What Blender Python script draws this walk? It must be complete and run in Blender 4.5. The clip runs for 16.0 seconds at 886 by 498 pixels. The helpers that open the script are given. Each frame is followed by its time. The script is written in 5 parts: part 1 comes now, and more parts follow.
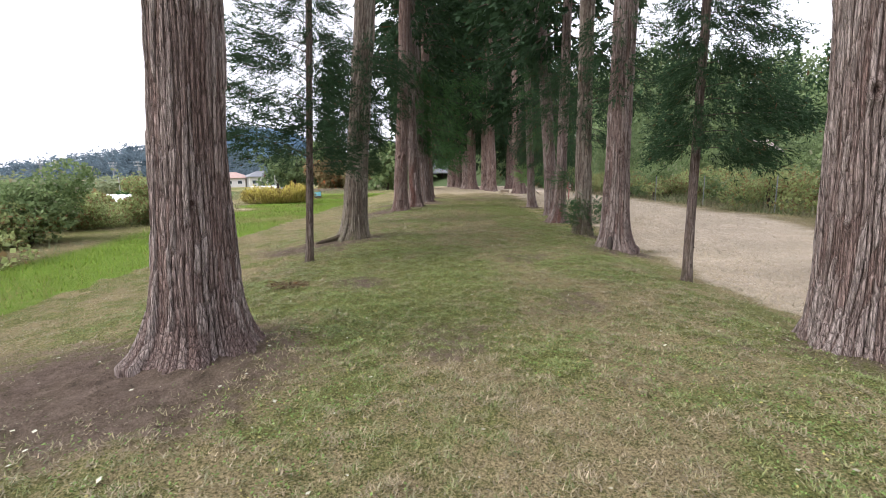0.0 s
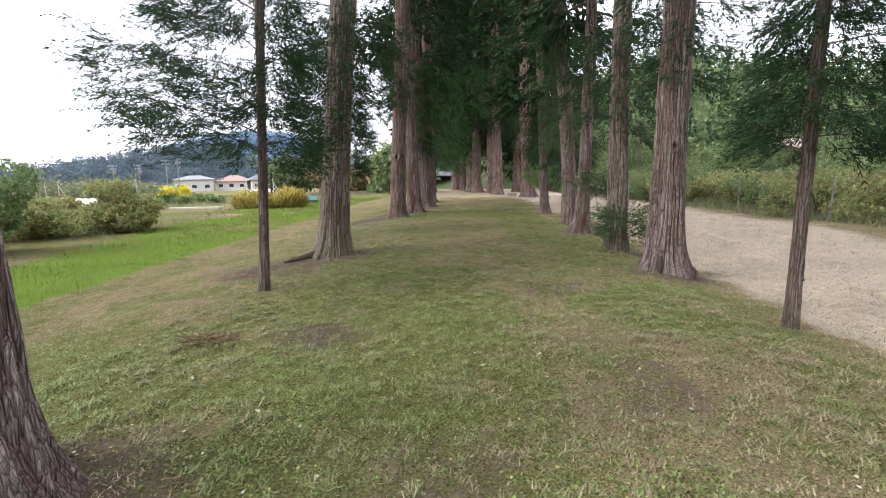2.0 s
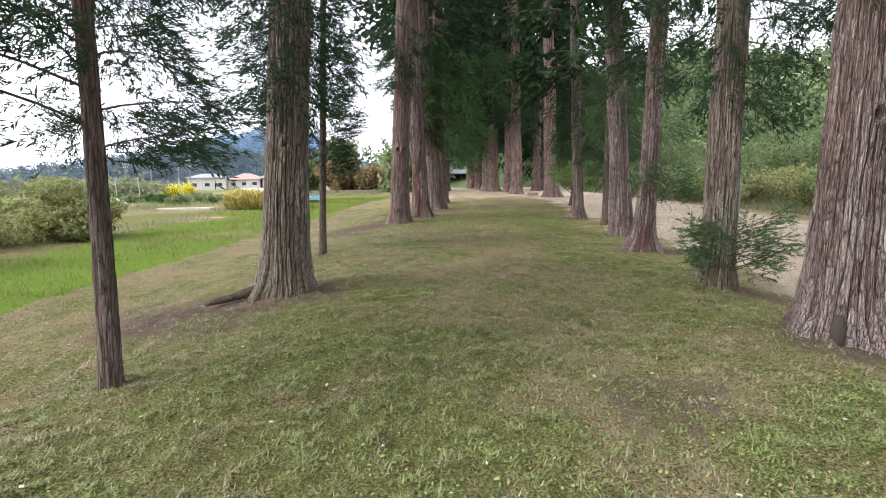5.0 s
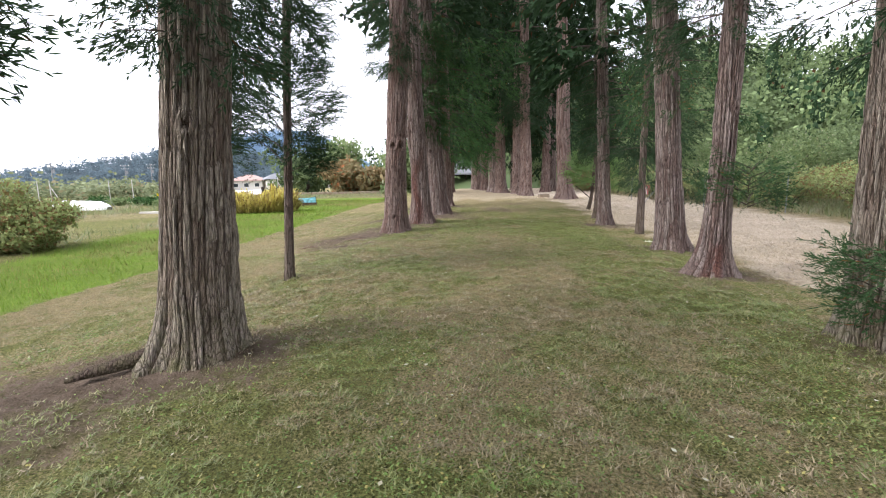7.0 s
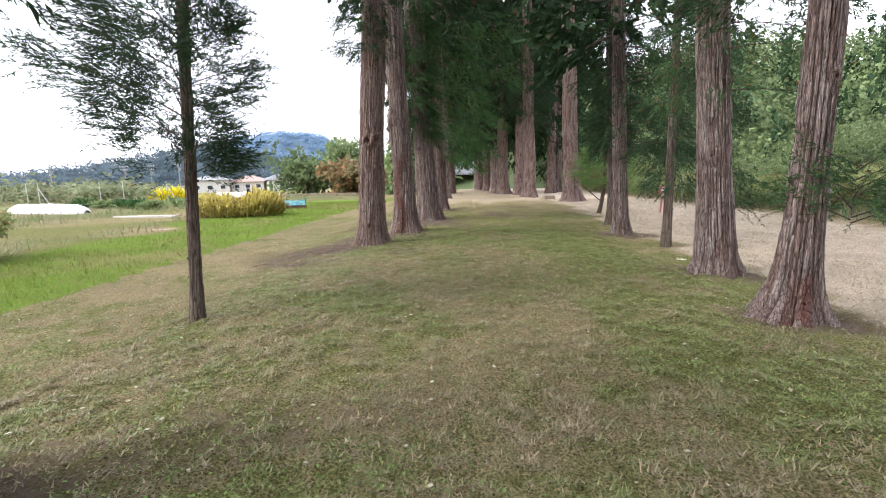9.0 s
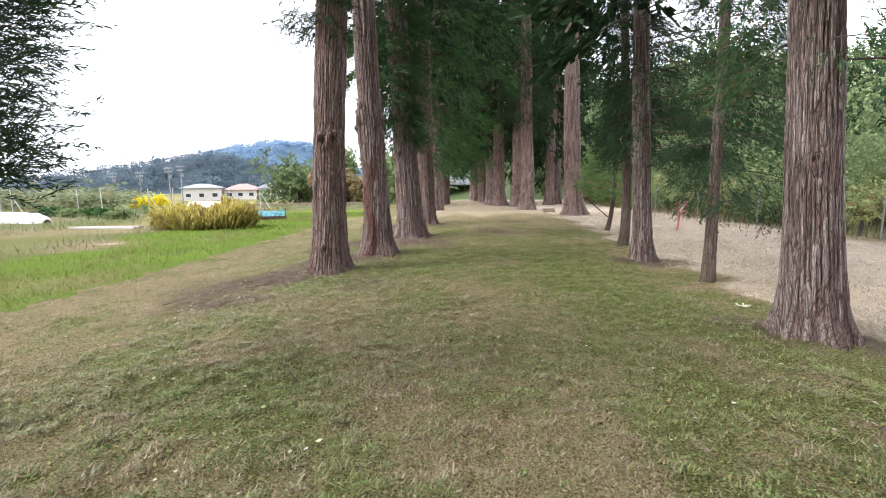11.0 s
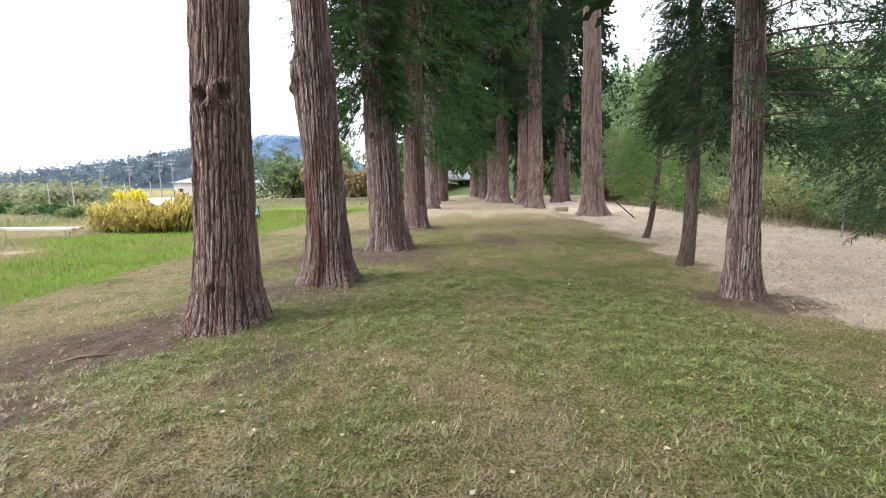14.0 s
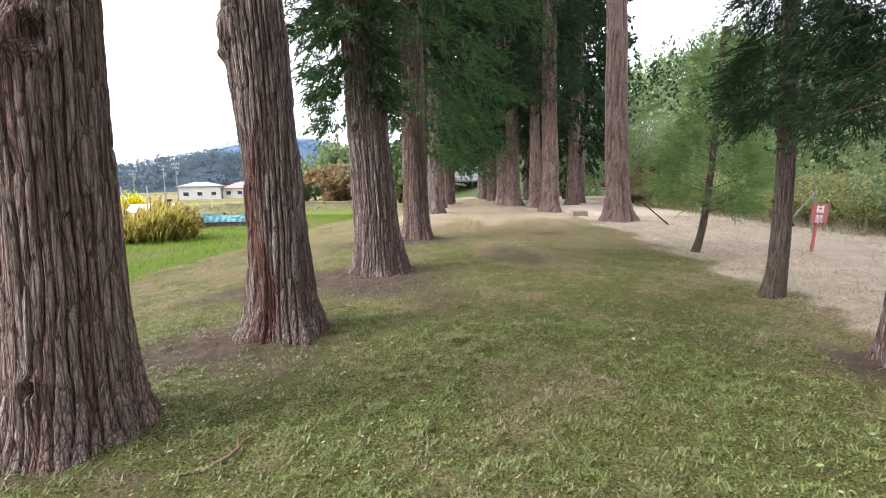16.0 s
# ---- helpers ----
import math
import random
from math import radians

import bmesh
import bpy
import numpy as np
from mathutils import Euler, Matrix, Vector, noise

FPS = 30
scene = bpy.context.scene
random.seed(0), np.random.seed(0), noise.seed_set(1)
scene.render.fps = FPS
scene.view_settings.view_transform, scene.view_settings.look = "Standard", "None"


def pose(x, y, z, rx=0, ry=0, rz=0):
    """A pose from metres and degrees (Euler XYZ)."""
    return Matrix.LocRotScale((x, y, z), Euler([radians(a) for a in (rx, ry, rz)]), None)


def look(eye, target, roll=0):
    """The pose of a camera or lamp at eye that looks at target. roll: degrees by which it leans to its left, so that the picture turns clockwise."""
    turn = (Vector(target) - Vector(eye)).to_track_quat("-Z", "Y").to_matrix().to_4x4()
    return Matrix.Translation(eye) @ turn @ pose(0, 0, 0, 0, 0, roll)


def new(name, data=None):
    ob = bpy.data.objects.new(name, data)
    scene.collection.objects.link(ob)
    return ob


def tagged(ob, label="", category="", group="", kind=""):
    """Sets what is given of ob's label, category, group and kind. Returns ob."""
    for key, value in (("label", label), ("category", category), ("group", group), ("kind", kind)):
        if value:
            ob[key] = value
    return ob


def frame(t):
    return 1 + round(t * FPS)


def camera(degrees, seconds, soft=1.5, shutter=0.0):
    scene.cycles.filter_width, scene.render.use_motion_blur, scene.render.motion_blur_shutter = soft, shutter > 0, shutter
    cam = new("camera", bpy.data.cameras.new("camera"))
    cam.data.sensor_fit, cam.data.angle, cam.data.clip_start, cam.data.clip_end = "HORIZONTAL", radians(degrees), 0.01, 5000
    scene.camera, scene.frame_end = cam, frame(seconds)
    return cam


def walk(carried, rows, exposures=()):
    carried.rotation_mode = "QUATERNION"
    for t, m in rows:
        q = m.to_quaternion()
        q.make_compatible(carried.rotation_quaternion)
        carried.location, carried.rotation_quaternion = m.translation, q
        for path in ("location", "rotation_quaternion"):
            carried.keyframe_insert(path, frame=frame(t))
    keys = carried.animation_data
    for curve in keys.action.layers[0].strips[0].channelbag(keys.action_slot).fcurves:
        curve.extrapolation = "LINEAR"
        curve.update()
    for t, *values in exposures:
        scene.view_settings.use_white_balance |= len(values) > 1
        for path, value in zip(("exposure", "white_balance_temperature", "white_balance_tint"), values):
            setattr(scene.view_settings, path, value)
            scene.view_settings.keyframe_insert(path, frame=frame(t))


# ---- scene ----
cam = camera(87.5, 16.0, 1.0)
PATH = [
    (0, (0.002, -0.035, 1.537), (-0.012, 1.938, 1.209), -0.9),
    (0.5, (-0.007, 0.522, 1.522), (-0.025, 2.495, 1.197), -0.8),
    (1, (0.035, 1.096, 1.525), (0.016, 3.07, 1.201), -0.9),
    (1.5, (0.009, 1.633, 1.502), (-0.013, 3.608, 1.185), -0.8),
    (2, (0.072, 2.137, 1.5), (0.039, 4.112, 1.184), -1.0),
    (2.5, (0.092, 2.632, 1.488), (0.049, 4.607, 1.177), -1.1),
    (3, (0.087, 3.157, 1.514), (0.034, 5.132, 1.201), -0.9),
    (3.5, (0.122, 3.707, 1.535), (0.062, 5.68, 1.216), -1.0),
    (4, (0.103, 4.252, 1.512), (0.035, 6.224, 1.19), -1.0),
    (4.2, (0.123, 4.46, 1.484), (0.049, 6.431, 1.154), -1.0),
    (6.3, (0.026, 6.641, 1.439), (-0.088, 8.614, 1.131), -1.1),
    (6.5, (0.004, 6.874, 1.412), (-0.107, 8.846, 1.097), -1.0),
    (7, (0.048, 7.4, 1.431), (-0.068, 9.371, 1.112), -1.2),
    (7.5, (0.062, 7.891, 1.43), (-0.053, 9.862, 1.112), -1.2),
    (8, (0.185, 8.398, 1.445), (0.067, 10.369, 1.126), -1.3),
    (8.5, (0.24, 8.91, 1.432), (0.112, 10.88, 1.112), -1.2),
    (9, (0.363, 9.396, 1.435), (0.226, 11.366, 1.117), -1.4),
    (9.2, (0.398, 9.6, 1.454), (0.258, 11.57, 1.137), -1.5),
    (11.3, (0.607, 11.936, 1.428), (0.487, 13.913, 1.154), -0.8),
    (11.5, (0.642, 12.169, 1.427), (0.526, 14.147, 1.153), -0.9),
    (12, (0.656, 12.735, 1.38), (0.547, 14.713, 1.107), -0.8),
    (12.5, (0.711, 13.305, 1.357), (0.607, 15.284, 1.088), -0.9),
    (13, (0.653, 13.837, 1.352), (0.543, 15.814, 1.072), -0.8),
    (13.5, (0.618, 14.367, 1.373), (0.505, 16.343, 1.08), -0.6),
    (14, (0.573, 14.904, 1.389), (0.451, 16.878, 1.093), -0.7),
    (14.5, (0.537, 15.369, 1.375), (0.406, 17.343, 1.083), -0.8),
    (15, (0.513, 15.871, 1.41), (0.376, 17.844, 1.115), -0.9),
    (15.5, (0.448, 16.342, 1.412), (0.3, 18.315, 1.122), -0.8),
    (16, (0.494, 16.881, 1.427), (0.34, 18.854, 1.137), -1.2),
]
walk(cam, [(t, look(eye, target, roll)) for t, eye, target, roll in PATH], ((0, 1.08), (4, 1.27), (16, 1.5)))

# ---- sky, sun ----
world = bpy.data.worlds.new("overcast")
scene.world = world
world.use_nodes = True
wn, wl = world.node_tree.nodes, world.node_tree.links
SUN_EL, SUN_AZ = 40.0, 248.0
sky = wn.new("ShaderNodeTexSky")
sky.sky_type, sky.sun_disc = "NISHITA", False
sky.sun_elevation, sky.sun_rotation = radians(SUN_EL), radians(SUN_AZ)
sky.dust_density, sky.air_density = 3.0, 1.0
veil = wn.new("ShaderNodeHueSaturation")
veil.inputs["Saturation"].default_value = 0.22
cloud = wn.new("ShaderNodeMix")
cloud.data_type = "RGBA"
cloud.inputs["Factor"].default_value = 0.55
cloud.inputs["B"].default_value = (9.1, 9.3, 10.7, 1)
wl.new(sky.outputs[0], veil.inputs["Color"])
wl.new(veil.outputs[0], cloud.inputs["A"])
wl.new(cloud.outputs["Result"], wn["Background"].inputs["Color"])
wn["Background"].inputs["Strength"].default_value = 0.15

sun_data = bpy.data.lights.new("sun", "SUN")
sun_data.energy, sun_data.angle, sun_data.color = 1.3, radians(25), (1.0, 0.98, 0.97)
sun = new("sun", sun_data)
sun.matrix_world = look((0, 0, 60), (0 - 40 * math.sin(radians(SUN_AZ)), 0 - 40 * math.cos(radians(SUN_AZ)), 60 - 40 * math.tan(radians(SUN_EL))))


# ---- materials ----
class Shader:
    """A principled material with short words for its nodes."""

    def __init__(self, name, rough=0.8, metal=0.0, spec=0.3):
        self.m = bpy.data.materials.new(name)
        self.m.use_nodes = True
        self.n, self.l = self.m.node_tree.nodes, self.m.node_tree.links
        self.p = self.n["Principled BSDF"]
        self.p.inputs["Roughness"].default_value = rough
        self.p.inputs["Metallic"].default_value = metal
        self.p.inputs["Specular IOR Level"].default_value = spec

    def put(self, socket, v):
        if isinstance(v, bpy.types.NodeSocket):
            self.l.new(v, socket)
        elif isinstance(v, tuple) and len(v) == 3 and socket.type == "RGBA":
            socket.default_value = (*v, 1)
        else:
            socket.default_value = v

    def coords(self, scale=(1, 1, 1), world_space=False):
        tc = self.n.new("ShaderNodeNewGeometry") if world_space else self.n.new("ShaderNodeTexCoord")
        mp = self.n.new("ShaderNodeMapping")
        mp.inputs["Scale"].default_value = scale
        self.l.new(tc.outputs["Position" if world_space else "Object"], mp.inputs[0])
        return mp.outputs[0]

    def noise(self, vec, scale, detail=4.0, rough=0.6):
        t = self.n.new("ShaderNodeTexNoise")
        t.inputs["Scale"].default_value, t.inputs["Detail"].default_value, t.inputs["Roughness"].default_value = scale, detail, rough
        self.l.new(vec, t.inputs["Vector"])
        return t.outputs["Fac"]

    def voronoi(self, vec, scale):
        t = self.n.new("ShaderNodeTexVoronoi")
        t.inputs["Scale"].default_value = scale
        self.l.new(vec, t.inputs["Vector"])
        return t.outputs["Distance"]

    def cracks(self, vec, scale):
        t = self.n.new("ShaderNodeTexVoronoi")
        t.feature = "DISTANCE_TO_EDGE"
        t.inputs["Scale"].default_value = scale
        self.l.new(vec, t.inputs["Vector"])
        return t.outputs["Distance"]

    def warp(self, vec, scale, amount):
        t = self.n.new("ShaderNodeTexNoise")
        t.inputs["Scale"].default_value, t.inputs["Detail"].default_value = scale, 2
        self.l.new(vec, t.inputs["Vector"])
        a = self.n.new("ShaderNodeVectorMath")
        a.operation = "MULTIPLY_ADD"
        a.inputs[1].default_value = (amount, amount, amount)
        self.l.new(t.outputs["Color"], a.inputs[0])
        self.l.new(vec, a.inputs[2])
        return a.outputs[0]

    def ramp(self, v, lo, hi, a=0.0, b=1.0):
        t = self.n.new("ShaderNodeMapRange")
        t.clamp = True
        for k, x in enumerate((v, lo, hi, a, b)):
            self.put(t.inputs[k], x)
        return t.outputs[0]

    def mix(self, f, a, b, mode="MIX"):
        t = self.n.new("ShaderNodeMix")
        t.data_type, t.blend_type = "RGBA", mode
        self.put(t.inputs["Factor"], f), self.put(t.inputs["A"], a), self.put(t.inputs["B"], b)
        return t.outputs["Result"]

    def math(self, op, a, b=0.0):
        t = self.n.new("ShaderNodeMath")
        t.operation = op
        self.put(t.inputs[0], a), self.put(t.inputs[1], b)
        return t.outputs[0]

    def attr(self, name):
        t = self.n.new("ShaderNodeAttribute")
        t.attribute_name = name
        return t.outputs["Fac"]

    def island(self):
        return self.n.new("ShaderNodeNewGeometry").outputs["Random Per Island"]

    def bump(self, height, strength=0.5, distance=0.02):
        t = self.n.new("ShaderNodeBump")
        t.inputs["Strength"].default_value, t.inputs["Distance"].default_value = strength, distance
        self.l.new(height, t.inputs["Height"])
        self.l.new(t.outputs[0], self.p.inputs["Normal"])

    def colour(self, v):
        self.put(self.p.inputs["Base Color"], v)
        return self

    def translucent(self, colour, amount):
        tr = self.n.new("ShaderNodeBsdfTranslucent")
        self.put(tr.inputs["Color"], colour)
        ms = self.n.new("ShaderNodeMixShader")
        ms.inputs[0].default_value = amount
        self.l.new(self.p.outputs[0], ms.inputs[1])
        self.l.new(tr.outputs[0], ms.inputs[2])
        self.l.new(ms.outputs[0], self.n["Material Output"].inputs["Surface"])


def plain(name, colour, rough=0.7, metal=0.0, wear=0.25, scale=6.0):
    """Paint, plastic, metal or timber with grain and soiling."""
    s = Shader(name, rough, metal)
    v = s.coords()
    f = s.ramp(s.noise(v, scale), 0.35, 0.75, 0, wear)
    g = s.ramp(s.noise(v, scale * 9), 0.3, 0.7, 0, wear * 0.5)
    dark = tuple(c * 0.45 for c in colour)
    s.colour(s.mix(g, s.mix(f, colour, dark), dark))
    s.bump(s.noise(v, scale * 12), 0.15, 0.004)
    return s.m


def bark(name, red, grey, moss=0.0, dark=(0.050, 0.034, 0.029), torn=False):
    """Stringy cedar bark: grey weathered plates over redder inner bark, split by cracks; shade is painted into furrows
    and cracks.
    """
    s = Shader(name, 0.92, 0, 0.12)
    wide = s.coords((1, 1, 0.10))
    strips = s.noise(s.warp(wide, 6, 0.05), 26, 5, 0.65)
    fibre = s.noise(s.coords((1, 1, 0.06)), 120, 4, 0.7)
    flake = s.noise(s.coords((1, 1, 0.4)), 34, 4, 0.7)
    patch = s.noise(s.coords((1, 1, 0.45)), 3.0, 4)
    crack = s.cracks(s.warp(s.coords((1, 1, 0.07)), 9, 0.05), 34)
    crack2 = s.cracks(s.warp(s.coords((1, 1, 0.14)), 14, 0.03), 62)
    tone = s.math("ADD", s.math("MULTIPLY", s.attr("strip"), 0.55), s.math("MULTIPLY", strips, 0.55))
    outer = s.mix(s.ramp(tone, 0.30, 0.74), red, grey)
    outer = s.mix(s.ramp(flake, 0.52, 0.72, 0, 0.55), outer, tuple(1.3 * x for x in grey))
    # inner-bark red mixed with dark, which paints in the furrows' shade
    shaded_inner = tuple(0.5 * a + 0.5 * b for a, b in zip(red, dark))
    c = s.mix(s.ramp(s.attr("plate"), 0.15, 0.8, 0.0, 1.0), shaded_inner, outer)
    c = s.mix(s.ramp(patch, 0.45, 0.68, 0, 0.5), c, tuple(0.55 * (a + b) for a, b in zip(red, dark)))
    if torn:
        c = s.mix(s.math("MULTIPLY", s.attr("torn"), s.ramp(s.noise(s.coords((1, 1, 0.3)), 7, 4), 0.30, 0.46)), c, s.mix(s.ramp(fibre, 0.35, 0.65), (0.11, 0.050, 0.040), (0.27, 0.135, 0.11)))
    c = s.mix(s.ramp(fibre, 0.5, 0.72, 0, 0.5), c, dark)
    # crack shade put into the colour; the same cracks drive the bump
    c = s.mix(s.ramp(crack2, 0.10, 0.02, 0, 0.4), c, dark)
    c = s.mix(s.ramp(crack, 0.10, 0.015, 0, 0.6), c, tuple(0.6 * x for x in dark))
    if moss:
        m = s.math("MULTIPLY", s.attr("moss"), s.ramp(s.noise(s.coords(), 9, 4), 0.35, 0.65, 0, moss))
        c = s.mix(m, c, (0.13, 0.14, 0.05))
    s.colour(c)
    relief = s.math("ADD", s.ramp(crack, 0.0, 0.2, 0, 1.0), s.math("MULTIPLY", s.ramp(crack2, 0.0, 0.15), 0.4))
    s.bump(s.math("ADD", relief, s.math("ADD", s.math("MULTIPLY", strips, 0.8), s.math("MULTIPLY", s.math("ADD", fibre, flake), 0.5))), 1.0, 0.02)
    return s.m


def foliage(name, a, b, dead=0.03, brown=(0.17, 0.075, 0.03), glow=0.35, rough=0.6):
    s = Shader(name, rough, 0, 0.08)
    r = s.island()
    tint = s.attr("tint")
    c = s.mix(r, a, b)
    c = s.mix(s.ramp(tint, 0.0, 1.0, 0, 0.7), c, tuple(min(1, 1.9 * x) for x in b))
    c = s.mix(s.math("GREATER_THAN", r, 1 - dead), c, brown)
    s.colour(c)
    s.translucent(s.mix(0.35, c, tuple(min(1, 1.8 * x) for x in b)), glow)
    return s.m


def grass(name, green, lush, straw, rough=0.42, gloss=0.4):
    s = Shader(name, rough, 0, gloss)
    r = s.island()
    c = s.mix(r, green, lush)
    k = s.math("ADD", s.attr("dry"), s.math("MULTIPLY", s.math("SUBTRACT", r, 0.5), 0.8))
    old = s.mix(s.ramp(s.attr("dry"), 0.78, 1.0), tuple(0.74 * x for x in straw), straw)
    c = s.mix(s.ramp(k, 0.25, 0.75), c, s.mix(s.math("FRACT", s.math("MULTIPLY", r, 37.0)), old, tuple(0.30 * x for x in straw)))
    s.colour(c)
    s.translucent(c, 0.3)
    return s.m


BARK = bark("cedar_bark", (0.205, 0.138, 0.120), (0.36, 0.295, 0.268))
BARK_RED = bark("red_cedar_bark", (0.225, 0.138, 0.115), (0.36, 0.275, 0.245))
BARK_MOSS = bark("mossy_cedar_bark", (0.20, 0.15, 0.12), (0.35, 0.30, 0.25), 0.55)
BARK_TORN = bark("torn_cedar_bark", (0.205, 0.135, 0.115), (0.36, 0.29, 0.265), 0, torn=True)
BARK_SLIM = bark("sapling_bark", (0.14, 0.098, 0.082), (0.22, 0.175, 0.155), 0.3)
LIMB = plain("limb_bark", (0.075, 0.055, 0.045), 0.9, 0, 0.4, 14)
CEDAR_LEAF = foliage("cedar_leaf", (0.022, 0.046, 0.020), (0.046, 0.088, 0.034), 0.03, glow=0.25)
CEDAR_DARK = foliage("cedar_leaf_old", (0.012, 0.025, 0.013), (0.026, 0.050, 0.022), 0.02, (0.09, 0.045, 0.022), glow=0.2)
CEDAR_FRESH = foliage("cedar_leaf_fresh", (0.024, 0.058, 0.020), (0.05, 0.105, 0.034), 0.01, glow=0.2)
PINE_LEAF = foliage("young_conifer_leaf", (0.08, 0.14, 0.055), (0.15, 0.235, 0.08), 0.02)
VINE_LEAF = foliage("vine_leaf", (0.10, 0.135, 0.05), (0.27, 0.30, 0.13), 0.24, (0.22, 0.13, 0.065))
SHRUB_LEAF = foliage("shrub_leaf", (0.075, 0.12, 0.05), (0.165, 0.21, 0.095), 0.05, (0.30, 0.29, 0.2))
ORCHARD_LEAF = foliage("orchard_leaf", (0.10, 0.125, 0.07), (0.17, 0.19, 0.11), 0.08, (0.26, 0.22, 0.13))
AUTUMN_LEAF = foliage("turning_leaf", (0.12, 0.125, 0.06), (0.21, 0.155, 0.085), 0.1, (0.33, 0.12, 0.05))
WOODS_LEAF = foliage("woods_leaf", (0.070, 0.10, 0.048), (0.125, 0.165, 0.075), 0.0, glow=0.2)
# aerial haze is put into the base colour of these two: bluer, paler
FAR_WOODS_HAZED = foliage("hazed_far_leaf", (0.07, 0.098, 0.118), (0.098, 0.13, 0.15), 0.0, glow=0.5)
FARTHEST_HAZED = foliage("hazed_farthest_leaf", (0.14, 0.215, 0.30), (0.17, 0.25, 0.345), 0.0, glow=0.5)
REED_LEAF = foliage("golden_reed", (0.24, 0.22, 0.07), (0.42, 0.36, 0.10), 0.25, (0.20, 0.13, 0.06))
FLOWER = foliage("yellow_flower", (0.65, 0.46, 0.02), (0.80, 0.60, 0.03), 0.1, (0.15, 0.2, 0.05))
GRASS = grass("mown_grass", (0.100, 0.122, 0.036), (0.290, 0.330, 0.112), (0.57, 0.455, 0.29))
LITTER_NEEDLE = foliage("fallen_needles", (0.085, 0.058, 0.042), (0.21, 0.155, 0.115), 0.1, (0.05, 0.035, 0.026), 0.05)
CLOVER = foliage("broad_weed_leaf", (0.06, 0.105, 0.025), (0.165, 0.235, 0.07), 0.12, (0.34, 0.30, 0.11), 0.2, 0.42)
LAWN = grass("lush_grass", (0.085, 0.15, 0.016), (0.22, 0.315, 0.04), (0.36, 0.32, 0.12), 0.6, 0.1)
WEED = grass("weed_grass", (0.11, 0.15, 0.05), (0.18, 0.22, 0.08), (0.36, 0.30, 0.17))
LITTER = foliage("fallen_leaf", (0.20, 0.16, 0.09), (0.42, 0.42, 0.33), 0.2, (0.25, 0.32, 0.12), 0.1)
DEAD_TWIG = plain("dead_twig", (0.20, 0.13, 0.09), 0.95, 0, 0.5, 20)
DEAD_GRASS = foliage("dead_grass", (0.06, 0.042, 0.025), (0.13, 0.095, 0.055), 0.1, glow=0.15)
WHITE_FILM = plain("white_film", (0.75, 0.76, 0.76), 0.35, 0, 0.15)
BLUE_TARP = plain("blue_tarp", (0.20, 0.46, 0.56), 0.45, 0, 0.2)
BOARD = plain("grey_board", (0.45, 0.42, 0.37), 0.85, 0, 0.35, 4)
RUST = plain("rusty_steel", (0.12, 0.075, 0.055), 0.8, 0.2, 0.5)
STEEL = plain("galvanised_steel", (0.26, 0.27, 0.28), 0.6, 0.4, 0.25)
CONCRETE = plain("concrete", (0.46, 0.45, 0.43), 0.9, 0, 0.2)
PLASTER = plain("white_plaster", (0.58, 0.56, 0.53), 0.85, 0, 0.12, 1)
ROOF_GREY = plain("grey_roof_tile", (0.16, 0.165, 0.18), 0.6, 0, 0.25, 1)
ROOF_PINK = plain("faded_red_roof", (0.34, 0.23, 0.20), 0.7, 0, 0.25, 1)
ROOF_BLUE = plain("pale_blue_roof", (0.26, 0.27, 0.29), 0.7, 0, 0.2, 1)
DARK_WOOD = plain("dark_timber", (0.045, 0.034, 0.028), 0.8, 0, 0.3)
GLASS_DARK = plain("window_glass", (0.05, 0.06, 0.07), 0.08, 0, 0.1)
SIGN_RED = plain("faded_red_paint", (0.42, 0.12, 0.115), 0.6, 0, 0.2)
SIGN_WHITE = plain("white_paint", (0.80, 0.78, 0.76), 0.6, 0, 0.1)
PARASOL = plain("pale_pink_cloth", (0.62, 0.48, 0.48), 0.7, 0, 0.1)
CUT_WOOD = plain("weathered_wood", (0.24, 0.19, 0.14), 0.9, 0, 0.4, 8)


